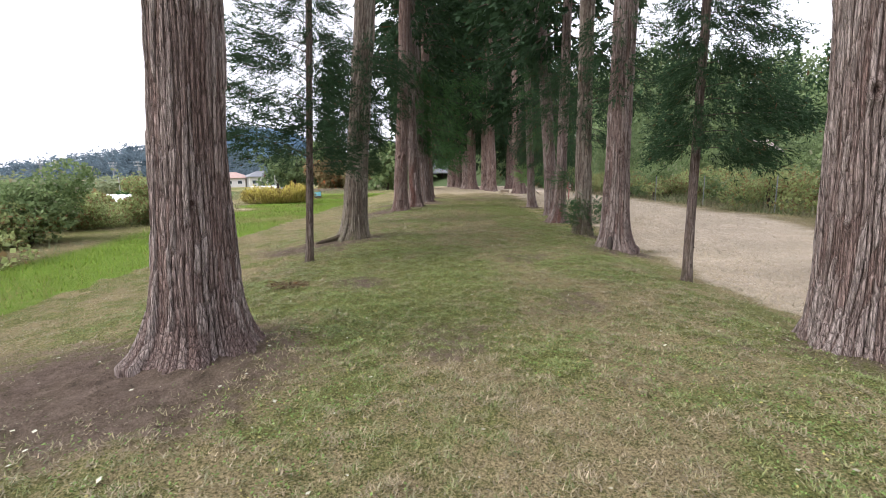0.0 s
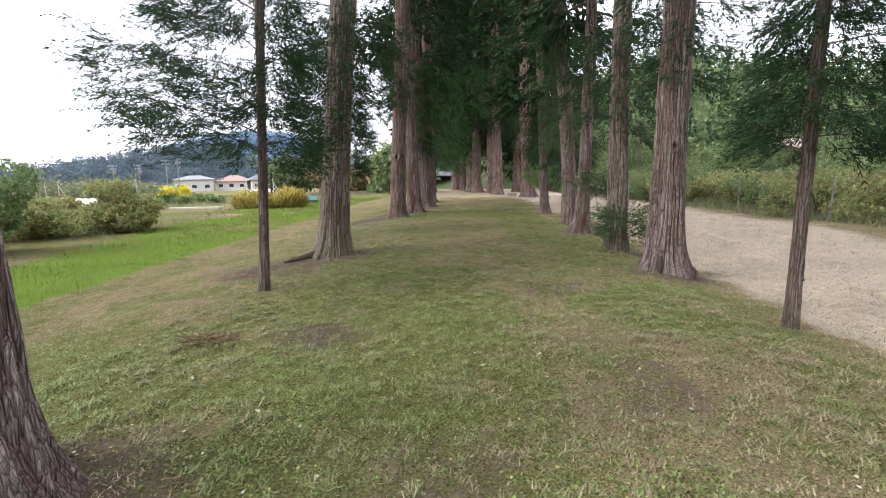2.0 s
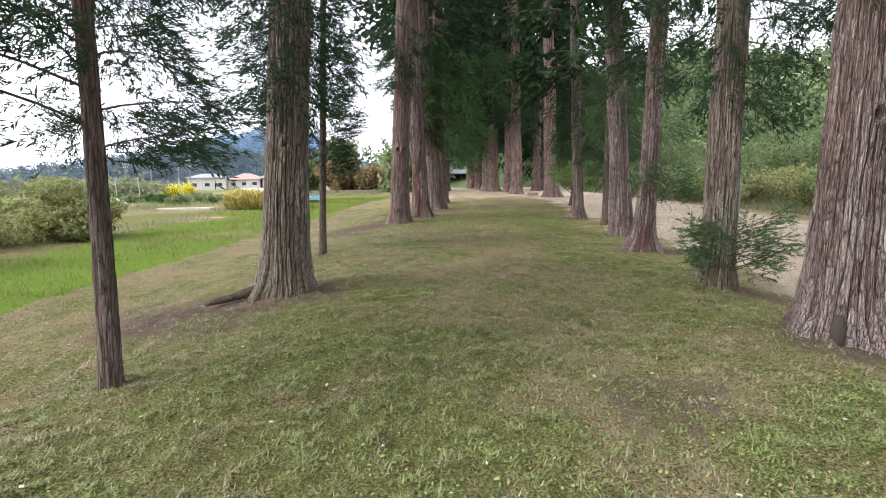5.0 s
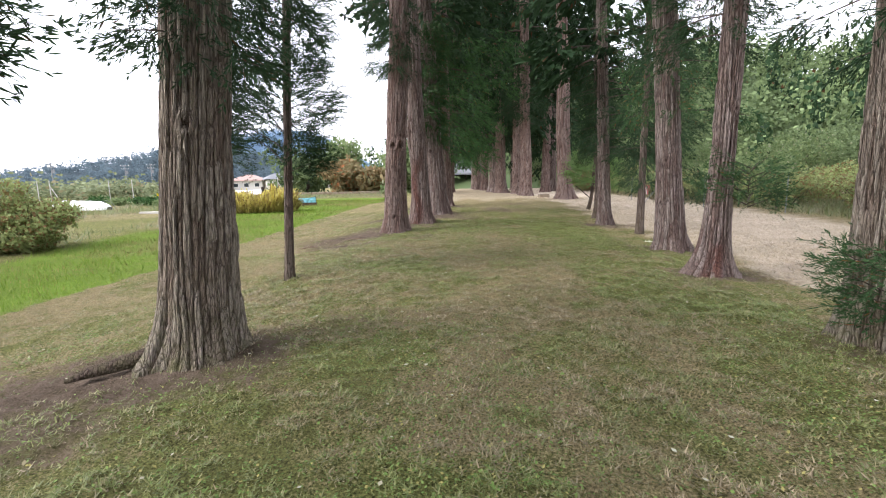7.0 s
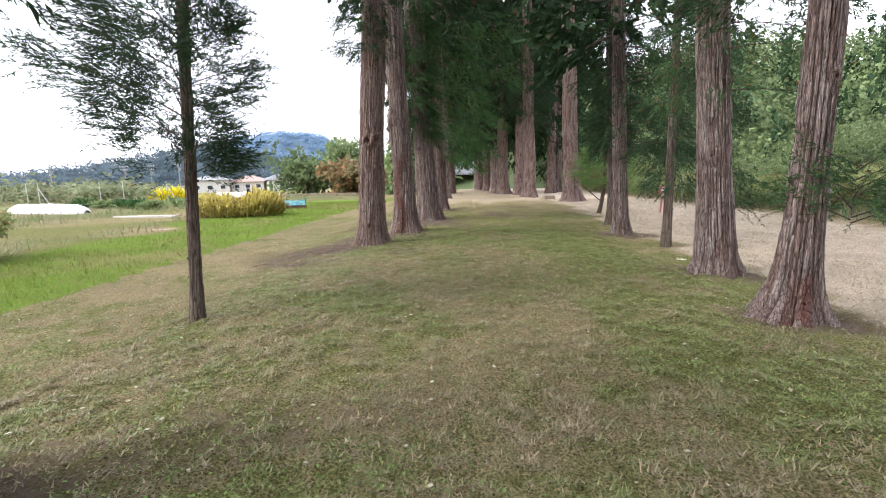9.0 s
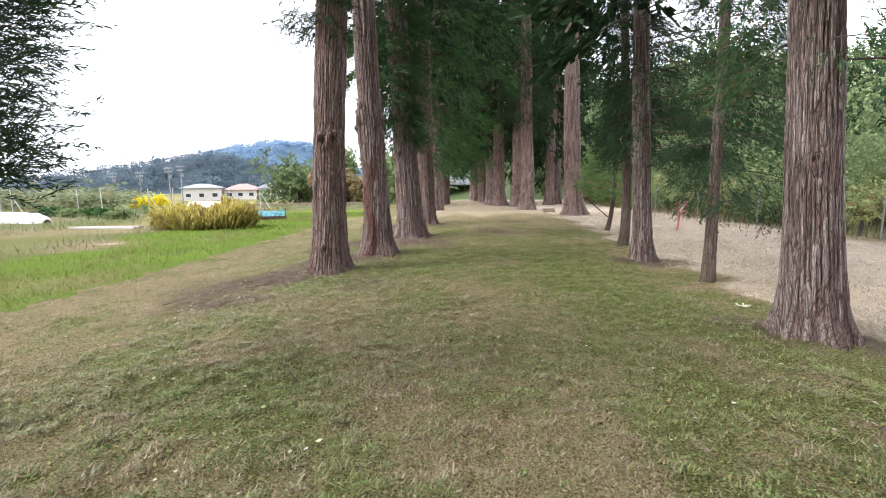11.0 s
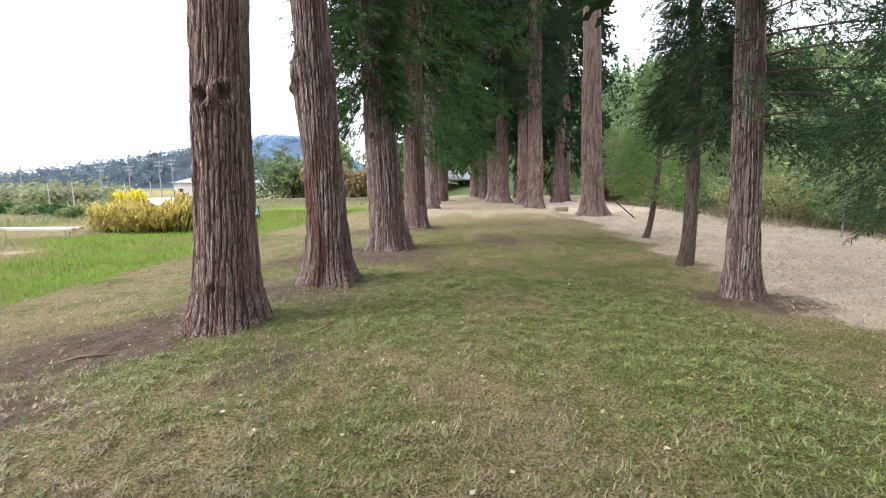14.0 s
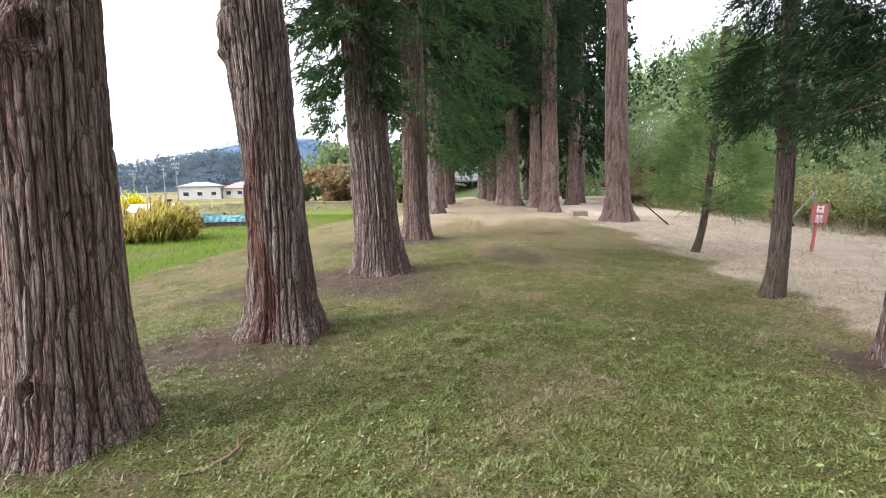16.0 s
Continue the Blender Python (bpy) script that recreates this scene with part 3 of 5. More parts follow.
def crown_parts(rng, z0, z1, reach, limbs, sprays, size, template_count=3, droop=0.25, rise=0.15, width=0.022, side=None, thick=0.02, gap=0.22, shoots=13, spread=0.30, hang=0.5, apart=False, bush=0.05):
    """Limbs and leaf sprays of a conifer. reach(k): the limbs' length at k from 0 (lowest) to 1 (top). side: azimuth, in degrees, to which the crown leans."""
    tubes, pos, dirs, tint = [], [], [], []
    for i in range(limbs):
        k = (i + rng.uniform(0, 1)) / limbs
        z = z0 + (z1 - z0) * k
        a = i * 2.4 + rng.normal() * 0.4
        L = reach(k) * rng.uniform(0.65, 1.15)
        if side is not None:
            L *= 1 + 0.55 * math.cos(a - radians(side))
        s = np.linspace(0, 1, 6)
        wob = rng.normal() * 0.12
        ca, sa = math.cos(a), math.sin(a)
        dz = L * (rise * s - droop * s ** 2 + 0.10 * s ** 3)
        pts = np.stack([ca * L * s - sa * wob * L * s ** 2, sa * L * s + ca * wob * L * s ** 2, z + dz], 1)
        tubes.append(tube(pts, thick * (0.5 + 0.5 * L) * (1 - 0.85 * s) + 0.002, 5))
        m = max(4, int(sprays * L / max(reach(0.3), 0.1)))
        t = gap + (1 - gap) * rng.uniform(0, 1, m) ** 0.8
        base = np.stack([np.interp(t, s, pts[:, c]) for c in range(3)], 1)
        lat = rng.choice([-1, 1], m) * rng.uniform(0, 1, m) ** 0.7 * 0.42 * L * (1.15 - 0.85 * t)
        fwd = np.abs(lat) * 0.55
        base[:, 0] += -sa * lat + ca * fwd
        base[:, 1] += ca * lat + sa * fwd
        base[:, 2] += -0.25 * np.abs(lat) + rng.normal(size=m) * bush * (0.6 + L)
        sg = np.sign(lat) * np.minimum(1, np.abs(lat) / (0.12 * L + 1e-6))
        d = np.stack([ca - sa * sg * 0.8, sa + ca * sg * 0.8, np.full(m, -hang)], 1) + rng.normal(size=(m, 3)) * 0.38
        pos.append(base), dirs.append(d)
        tint.append(np.clip(0.15 + 0.5 * t * rng.uniform(0.3, 1) + rng.normal(size=m) * 0.12, 0, 1))
    pos, dirs, tint = np.concatenate(pos), np.concatenate(dirs), np.concatenate(tint)
    out, tints = [], []
    which = rng.integers(0, template_count, len(pos))
    for c in range(template_count):
        tmpl = spray_template(rng, shoots, width, spread)
        sel = which == c
        out.append(strew(tmpl, frames_along(dirs[sel], rng), pos[sel], size * rng.uniform(0.6, 1.25, sel.sum())))
        tints.append(np.repeat(tint[sel], len(tmpl[0])))
    lv, lq = join(out)
    return tubes if apart else join(tubes), (lv, lq, np.concatenate(tints))


def hang_crown(tree, rng, leaf, **spec):
    limbs, (lv, lq, tint) = crown_parts(rng, apart=True, **spec)
    for bv, bq in limbs:
        put_mesh("branch", fast_mesh("branch", bv, bq, LIMB), tree)
    return put_mesh("crown", fast_mesh("crown", lv, lq, leaf, (("tint", tint),)), tree, "drooping dark green needle foliage")


def wide_crown(seed, reach, limbs, sprays, size, width):
    b, l = crown_parts(np.random.default_rng(seed), 0.0, 13.0, lambda k: 0.8 + reach * np.sin(np.pi * min(1, 0.15 + 0.82 * k)) ** 0.7 * (1 if k < 0.85 else 0.6),
                       limbs, sprays, size, 3, 0.35, 0.12, width, None, 0.03, 0.1, 7, 0.38, 0.7)
    return fast_mesh("branchwork", b[0], b[1], LIMB), fast_mesh("crown", l[0], l[1], CEDAR_DARK, (("tint", l[2] * 0.8),))


OPEN_CROWN = [wide_crown(40 + i, 1.1, 32, 28, 0.6, 0.035) for i in range(2)]
FULL_CROWN = [wide_crown(44 + i, 1.9, 42, 40, 0.80, 0.08) for i in range(3)]


FLARE = {1: 0.78, 2: 0.6, 3: 0.64, 4: 0.8, 6: 1.3, 7: 0.72, 8: 0.62, 9: 0.62, 10: 0.36, 12: 0.62, 13: 0.7}
BEND = {6: 0.10}
BURLS = {3: ((285, 1.85, 0.07),), 4: ((262, 1.95, 0.08), (300, 0.75, 0.07)), 8: ((264, 2.20, 0.125), (302, 2.24, 0.12), (275, 0.45, 0.07)), 9: ((192, 2.72, 0.19), (240, 2.95, 0.10)), 10: ((262, 3.55, 0.14), (252, 2.2, 0.10)),
         1: ((300, 1.35, 0.05),), 2: ((235, 2.3, 0.08), (215, 1.2, 0.05)), 6: ((290, 2.2, 0.06),), 13: ((250, 4.3, 0.14), (265, 3.4, 0.1)), 7: ((240, 1.6, 0.05),), 12: ((230, 1.2, 0.05),)}


def cedar(i, side, x, y, r, lean, lean_y, foot, mat, seed):
    rng = np.random.default_rng(seed)
    z = high(x, y) - 0.03
    label = {"cedar_bark": "tall cedar with grey-brown furrowed bark on the grass bank",
             "red_cedar_bark": "tall cedar with reddish peeling bark on the grass bank",
             "mossy_cedar_bark": "cedar with pale ridged bark, mossy at its foot",
             "torn_cedar_bark": "cedar whose torn bark bares red wood"}[mat.name]
    tree = thing("cedar_tree", pose(x, y, z, lean_y, lean, 0), label, "tree", "alley trees")
    near = y < 30
    top = foot + 13
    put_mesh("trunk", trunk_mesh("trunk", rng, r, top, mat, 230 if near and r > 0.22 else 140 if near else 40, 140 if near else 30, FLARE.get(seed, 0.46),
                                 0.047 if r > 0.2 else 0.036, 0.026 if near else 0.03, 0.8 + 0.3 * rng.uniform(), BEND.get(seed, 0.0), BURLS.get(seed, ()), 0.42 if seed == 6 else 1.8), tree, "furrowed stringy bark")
    lm, cm = OPEN_CROWN[i % 2] if y < 24 and foot > 5.5 else FULL_CROWN[i % 3]
    turn = rng.uniform(0, 360)
    for name, me, lab in (("branchwork", lm, "thin brown limbs"), ("crown", cm, "drooping dark green needle foliage")):
        ob = put_mesh(name, me, tree, lab)
        ob.matrix_local = pose(0, 0, foot, 0, 0, turn) @ Matrix.Diagonal((1.1, 1.1, 1.5, 1) if y > 30 else (1, 1, 1, 1))
        if name == "branchwork":
            ob["kind"] = "stuff"
    return tree


built = [cedar(i, *t) for i, t in enumerate(TREES)]

# low tufts of foliage on some of the big trunks
TUFT = dict(limbs=24, sprays=40, size=0.34, width=0.018, shoots=14, spread=0.26, thick=0.010, gap=0.12, hang=0.75)
for idx, z0, z1, reach, side, leaf in ((2, 2.35, 4.6, 0.95, None, CEDAR_DARK), (3, 2.9, 4.8, 0.95, 60, CEDAR_DARK), (7, 3.9, 5.8, 0.6, 170, CEDAR_DARK), (9, 2.6, 6.4, 1.05, 170, CEDAR_LEAF), (4, 2.2, 4.4, 0.85, 30, CEDAR_DARK),
                                 (5, 3.0, 5.2, 0.9, 120, CEDAR_DARK), (6, 2.3, 5.0, 1.35, 20, CEDAR_LEAF), (11, 1.9, 4.8, 1.75, 0, CEDAR_DARK), (10, 2.0, 7.4, 2.0, 20, CEDAR_FRESH), (13, 5.0, 9.5, 2.2, None, CEDAR_DARK)):
    rng = np.random.default_rng(200 + idx)
    big = idx in (9, 10, 13)
    spec = dict(TUFT, limbs=48, sprays=62, size=0.46, width=0.024, shoots=13, spread=0.27) if big else dict(TUFT, limbs=36, sprays=48) if idx in (2, 11) else TUFT
    (bv, bq), (lv, lq, tint) = crown_parts(rng, z0, z1, lambda k: reach * (0.6 + 0.5 * k), side=side, droop=0.5 if big else 0.35, rise=0.1, **spec)
    put_mesh("low_branchwork", fast_mesh("low_branchwork", bv, bq, LIMB), built[idx], "thin brown limbs")
    put_mesh("low_foliage", fast_mesh("low_foliage", lv, lq, leaf, (("tint", tint),)), built[idx], "tuft of drooping needle foliage")

# shoots at the foot of two trunks
for idx, at, reach, n in ((4, (0.10, -0.22, 0.22), 0.6, 28), (5, (0.35, -0.2, 0.9), 0.5, 18)):
    rng = np.random.default_rng(300 + idx)
    (bv, bq), (lv, lq, tint) = crown_parts(rng, 0.0, 0.55, lambda k: reach * (1 - 0.4 * k), n, 34, 0.22, 3, 0.1, 0.5, 0.02, None, 0.008, 0.1, 13, 0.3, -0.1)
    put_mesh("sprout_stem", fast_mesh("sprout_stem", bv + at, bq, LIMB), built[idx], "thin brown shoots")
    put_mesh("sprout_tuft", fast_mesh("sprout_tuft", lv + at, lq, CEDAR_LEAF, (("tint", tint),)), built[idx], "dark green needle shoots at its foot")

# surface root beside the mossy cedar
rp = np.array([[-0.22, -0.1, 0.06], [-0.40, -0.22, 0.01], [-0.54, -0.30, -0.035], [-0.68, -0.33, -0.075], [-0.80, -0.44, -0.12]])
rv, rq = tube(rp, [0.09, 0.06, 0.05, 0.045, 0.015], 9)
put_mesh("root", fast_mesh("root", rv, rq, BARK_MOSS, (("moss", np.ones(len(rv)) * 0.5),), True), built[2], "bare surface root")

# near-black lump added for the shade of a cavity at one cedar's foot
hb = bmesh.new()
bmesh.ops.create_uvsphere(hb, u_segments=14, v_segments=10, radius=1, matrix=pose(-0.195, -0.275, 0.12, 0, 10, 55) @ Matrix.Diagonal((0.06, 0.06, 0.17, 1)))
part("hollow_shade", hb, DARK_WOOD, built[3], "near-black lump that stands for a shaded cavity between the root flares")

# far cedars of the alley
FAR = ((-1.5, 38.6, 0.33, 4.0), (-1.85, 44.5, 0.33, 4.5), (-1.75, 50.6, 0.36, 3.5), (-1.9, 56.5, 0.36, 4.0), (-2.6, 64, 0.36, 4.0), (-3.2, 72, 0.38, 4.5), (-4.0, 84, 0.4, 4.5),
       (3.6, 43.0, 0.30, 4.8), (2.65, 45.3, 0.42, 4.5), (2.2, 48.2, 0.46, 4.5), (1.75, 59, 0.40, 4.0), (1.15, 69, 0.42, 4.0), (0.8, 80, 0.42, 4.0), (6.4, 47, 0.35, 3.5), (5.4, 53, 0.35, 4.5), (7.6, 50, 0.3, 5.0), (-4.6, 66, 0.35, 4.0), (8.5, 56, 0.35, 2.5), (5.2, 62, 0.35, 3.0))
for i, (x, y, r, foot) in enumerate(FAR):
    cedar(i + 1, "L" if x < 0 else "R", x, y, r, np.random.default_rng(i).normal() * 0.8, 0, foot, BARK_RED if i % 3 else BARK, 60 + i)


def sapling(x, y, r, h, z0, reach, limbs, sprays, leaf, seed, label, side=None, lean=0.0, bend=0.0, name="young_cedar", size=0.42, droop=0.15, rise=0.12, hang=0.35, width=0.0145, gap=0.2, spread=0.22):
    rng = np.random.default_rng(seed)
    tree = thing(name, pose(x, y, high(x, y) - 0.02, 0, lean, 0), label, "tree", "young trees")
    put_mesh("trunk", trunk_mesh("trunk", rng, r, h, BARK_SLIM, 40, 120, 0.45, 0.022, 0.005, 0.5, bend), tree, "thin brown stem")
    crown = hang_crown(tree, rng, leaf, z0=z0, z1=h - 0.1, reach=lambda k: reach * (1.0 - 0.72 * k), limbs=limbs, sprays=sprays, size=size, droop=droop, rise=rise, side=side, shoots=15, thick=0.0075, hang=hang, width=width, gap=gap, spread=spread)
    for child in tree.children:
        if child.name.split(".")[0] in ("branch", "crown"):
            child.location.x = bend
    for k in range(7):
        z = 0.3 + z0 * k / 7.5
        a = rng.uniform(0, 6.28)
        b = rod(bmesh.new(), (bend * (1 - math.exp(-z / 0.6)) + r * 0.8 * math.cos(a), r * 0.8 * math.sin(a), z), (bend * (1 - math.exp(-z / 0.6)) + r * 1.25 * math.cos(a), r * 1.25 * math.sin(a), z + 0.01), r * 0.28, r * 0.2, 7)
        part("branch_scar", b, LIMB, tree)
    return tree


sapling(-2.55, 8.42, 0.062, 6.0, 1.75, 1.35, 44, 170, CEDAR_DARK, 71, "slim young cedar with airy drooping limbs", side=190, lean=3.5, rise=0.42, droop=0.32, hang=0.2, gap=0.08, size=0.36)
sapling(-2.68, 14.10, 0.060, 5.6, 1.55, 1.15, 48, 165, CEDAR_DARK, 72, "slim young cedar with open foliage beside the lawn", side=170, lean=3.5, rise=0.6, droop=0.25, hang=-0.15, gap=0.0, size=0.33)
sapling(3.72, 6.98, 0.062, 6.0, 2.0, 0.85, 44, 110, CEDAR_DARK, 73, "young cedar with dense drooping foliage and brown tips", side=10, hang=0.7, gap=0.04, droop=0.25)
sapling(4.10, 18.62, 0.078, 5.5, 1.15, 1.2, 44, 115, CEDAR_DARK, 74, "young cedar with dense foliage hanging near the ground", side=10, hang=0.9, droop=0.4, size=0.32, width=0.011)
sapling(4.22, 22.95, 0.10, 6.5, 2.25, 1.1, 48, 140, CEDAR_DARK, 75, "young cedar with a stem bowed at its foot", side=350, gap=0.06, bend=0.13, lean=-3, hang=0.8, droop=0.35)
sapling(4.84, 26.45, 0.06, 4.3, 0.8, 0.95, 36, 84, PINE_LEAF, 76, "light green young conifer on the dry grass", bend=0.16, lean=2, name="young_conifer", rise=0.38, hang=0.0, width=0.014)


# ---- grass ----
def grass_field(name, label, n, xr, yr, length, width, material, seed, keep, flat=0.5, tall=None, tufts=0.0):
    """Blades of grass; tufts: how strongly they gather in clumps with thin places between."""
    rng = np.random.default_rng(seed)
    x, y = rng.uniform(*xr, n), rng.uniform(*yr, n)
    clump = 0.5 * vnoise(x * 7.0, y * 7.0, 7) + 0.5 * vnoise(x * 17.0, y * 17.0, 8)
    dry, lawn, soil = masks(x, y)
    ok = keep(x, y, dry, lawn, soil, rng) & (rng.uniform(0, 1, n) < 1 - tufts + tufts * smooth(0.3, 0.66, clump))
    x, y, dry, clump = x[ok], y[ok], dry[ok], clump[ok]
    m = len(x)
    a, tilt = rng.uniform(0, 2 * np.pi, m), rng.uniform(0.1, 1.0, m) ** flat * 1.35
    ln = length * rng.uniform(0.4, 1.4, m) * (tall(x, y) if tall else 1) * (1 - tufts + tufts * (0.4 + 1.2 * clump))
    dry = np.clip(dry + tufts * (0.55 * (vnoise(x * 11, y * 11, 9) - 0.5) + 0.5 * (vnoise(x * 4.3, y * 4.3, 10) - 0.5)), 0, 1)
    p = np.stack([x, y, height(x, y) - 0.004], 1)
    d = np.stack([np.cos(a) * np.sin(tilt), np.sin(a) * np.sin(tilt), np.cos(tilt)], 1) * ln[:, None]
    s = np.stack([-np.sin(a), np.cos(a), np.zeros(m)], 1) * (width * rng.uniform(0.6, 1.4, m))[:, None]
    v = np.stack([p - s, p + s, p + d], 1).reshape(-1, 3)
    me = fast_mesh(name, v, np.arange(3 * m).reshape(-1, 3), material, (("dry", np.repeat(dry, 3)), ("tint", np.zeros(3 * m))))
    tagged(put_mesh(name, me), label, "grass", kind="stuff")


def bank_keep(x, y, dry, lawn, soil, rng):
    return (lawn < 0.5) & (rng.uniform(0, 1, len(x)) > soil * 1.25 - 0.1) & (x > -6.6)


def weed_leaves(name, label, n, xr, yr, seed):
    """Small broad leaves that lie almost flat in the turf, in drifts."""
    rng = np.random.default_rng(seed)
    x, y = rng.uniform(*xr, n), rng.uniform(*yr, n)
    dry, lawn, soil = masks(x, y)
    drift = vnoise(x * 0.9, y * 0.9, 41) + 0.35 * (vnoise(x * 5, y * 5, 42) - 0.5)
    ok = bank_keep(x, y, dry, lawn, soil, rng) & (drift - 0.5 * dry > rng.uniform(-0.05, 0.75, n))
    x, y = x[ok], y[ok]
    m = len(x)
    r = rng.uniform(0.005, 0.0125, m)
    a = rng.uniform(0, 2 * np.pi, m)
    u = np.stack([np.cos(a), np.sin(a), rng.uniform(-0.35, 0.6, m)], 1) * r[:, None]
    w = np.stack([-np.sin(a), np.cos(a), rng.uniform(-0.4, 0.4, m)], 1) * (r * rng.uniform(0.45, 0.8, m))[:, None]
    p = np.stack([x, y, height(x, y) + rng.uniform(0.002, 0.024, m)], 1)
    v = np.stack([p - u, p + w, p + u, p - w], 1).reshape(-1, 3)
    tagged(put_mesh(name, fast_mesh(name, v, np.arange(4 * m).reshape(-1, 4), CLOVER, (("tint", np.repeat(rng.uniform(0, 0.5, m), 4)),))), label, "weeds", kind="stuff")


grass_field("mown_grass", "short mown grass, patchy green and straw brown", 920000, (-3.1, 3.3), (1.4, 21.5), 0.037, 0.0041, GRASS, 1, bank_keep, 0.34, None, 0.85)
weed_leaves("turf_weeds", "small broad clover-like leaves in the mown turf", 260000, (-4.5, 3.4), (1.2, 22), 6)
grass_field("needle_litter", "brown fallen needles and bark crumbs on bare soil", 420000, (-5.5, 5.2), (0.8, 23), 0.035, 0.0028, LITTER_NEEDLE, 12, lambda x, y, d, l, s, r: s > r.uniform(0.25, 0.75, len(x)), 0.06)
grass_field("bank_grass", "short mown grass on the bank's shoulders", 240000, (-6.6, 6.5), (0.8, 28), 0.05, 0.0052, GRASS, 11, lambda *a: bank_keep(*a) & ((a[0] < -3.0) | (a[0] > 3.2) | (a[1] > 21)), 0.3, None, 0.6)
grass_field("dry_grass", "cut dry straw on the field", 120000, (4.0, 11), (1, 36), 0.11, 0.006, GRASS, 2, lambda x, y, d, l, s, r: (d > 0.6) & (r.uniform(0, 1, len(x)) > 0.3), 0.12)
grass_field("lawn_grass", "lush bright green grass strip", 90000, (-13, -6.3), (4, 46), 0.15, 0.006, LAWN, 3, lambda x, y, d, l, s, r: l > r.uniform(0.3, 0.8, len(x)), 0.7, lambda x, y: 0.45 + 0.9 * vnoise(x * 1.3, y * 1.3, 35), 0.35)
grass_field("field_weeds", "rough weeds and straw grass in the fallow field", 80000, (-60, -9), (6, 75), 0.42, 0.012, WEED, 4,
            lambda x, y, d, l, s, r: (l < 0.3) & (vnoise(x * 0.25, y * 0.25, 31) > 0.38), 0.8, lambda x, y: 0.35 + 1.1 * vnoise(x * 0.3, y * 0.3, 33))
grass_field("edge_weeds", "rough green weeds along the dry field", 34000, (9.3, 16), (4, 45), 0.38, 0.010, WEED, 5,
            lambda x, y, d, l, s, r: x + 2.6 * smooth(26, 30, y) > 10.6 + 1.0 * vnoise(y * 0.5, y * 0, 3), 0.8)

# fallen leaves
lrng = np.random.default_rng(8)
n = 1500
x, y = lrng.uniform(-6, 5, n), lrng.uniform(1.5, 28, n)
roots = np.stack([x, y, height(x, y) + 0.022], 1)
d = lrng.normal(size=(n, 3)) * np.array([1, 1, 0.16])
d *= (0.03 * lrng.uniform(0.5, 1.5, n) / np.linalg.norm(d, axis=1))[:, None]
v = np.stack([roots, roots + 0.5 * d + 0.35 * np.stack([-d[:, 1], d[:, 0], 0 * x], 1), roots + d, roots + 0.5 * d - 0.35 * np.stack([-d[:, 1], d[:, 0], 0 * x], 1)], 1).reshape(-1, 3)
tagged(put_mesh("fallen_leaves", fast_mesh("fallen_leaves", v, np.arange(4 * n).reshape(-1, 4), LITTER, (("tint", np.repeat(lrng.uniform(0, 0.6, n), 4)),))), "pale curled fallen leaves on the grass", "leaves", kind="stuff")


# ---- broad-leaved trees, bushes, reeds ----
def dome(rng, n, w, d, h, low=0.05, lumps=9):
    """Points in the outer part of a lumpy crown w by d across and h high."""
    c = rng.normal(size=(lumps, 3)) * np.array([w, d, h]) * 0.19 + np.array([0, 0, h * 0.52])
    rr = rng.uniform(0.22, 0.36, lumps)
    k = rng.integers(0, lumps, n)
    u = rng.normal(size=(n, 3))
    u /= np.linalg.norm(u, axis=1)[:, None]
    p = c[k] + u * (rr[k] * rng.uniform(0.72, 1.05, n))[:, None] * np.array([w, d, h])
    p[:, 2] = np.clip(p[:, 2], low * h, None) + rng.uniform(0, 0.05, n) * h
    return p, u, k / lumps


def leafy(name, rng, n, w, d, h, leaf, material, low=0.05, lumps=9, per=6, width=0.3):
    p, u, k = dome(rng, n, w, d, h, low, lumps)
    t = leaf_template(rng, per, 0.85, width)
    v, q = strew(t, frames_along(u + rng.normal(size=u.shape) * 0.5, rng), p, leaf * rng.uniform(0.6, 1.3, n))
    return fast_mesh(name, v, q, material, (("tint", np.repeat(np.clip(k * 0.6 + rng.uniform(-0.2, 0.3, n), 0, 1), len(t[0]))),))


def stems(rng, n, w, d, h, r):
    out = []
    for _ in range(n):
        a = rng.uniform(0, 6.28)
        e = np.array([math.cos(a) * w * 0.4 * rng.uniform(0.2, 1), math.sin(a) * d * 0.4 * rng.uniform(0.2, 1), h * rng.uniform(0.55, 0.9)])
        s = np.linspace(0, 1, 5)[:, None]
        p = e * s * np.array([1, 1, 0]) + np.array([0, 0, 1]) * e[2] * s ** 0.8 + rng.normal(size=(5, 3)) * 0.03 * w * s
        p[0, 2] = -0.1
        out.append(tube(p, r * (1 - 0.8 * s[:, 0]), 6))
    return join(out)


def bush(name, x, y, w, d, h, leaf, material, seed, label, n=420, group="", turn=0.0, stem=0.015, width=0.3):
    rng = np.random.default_rng(seed)
    b = thing(name, (x, y, high(x, y)), label, "bush", group, turn)
    v, q = stems(rng, 9, w, d, h, stem)
    put_mesh("stems", fast_mesh("stems", v, q, LIMB), b, "thin brown stems")
    put_mesh("leaves", leafy("leaves", rng, n, w, d, h, leaf, material, 0.03, 10, 6, width), b)
    return b


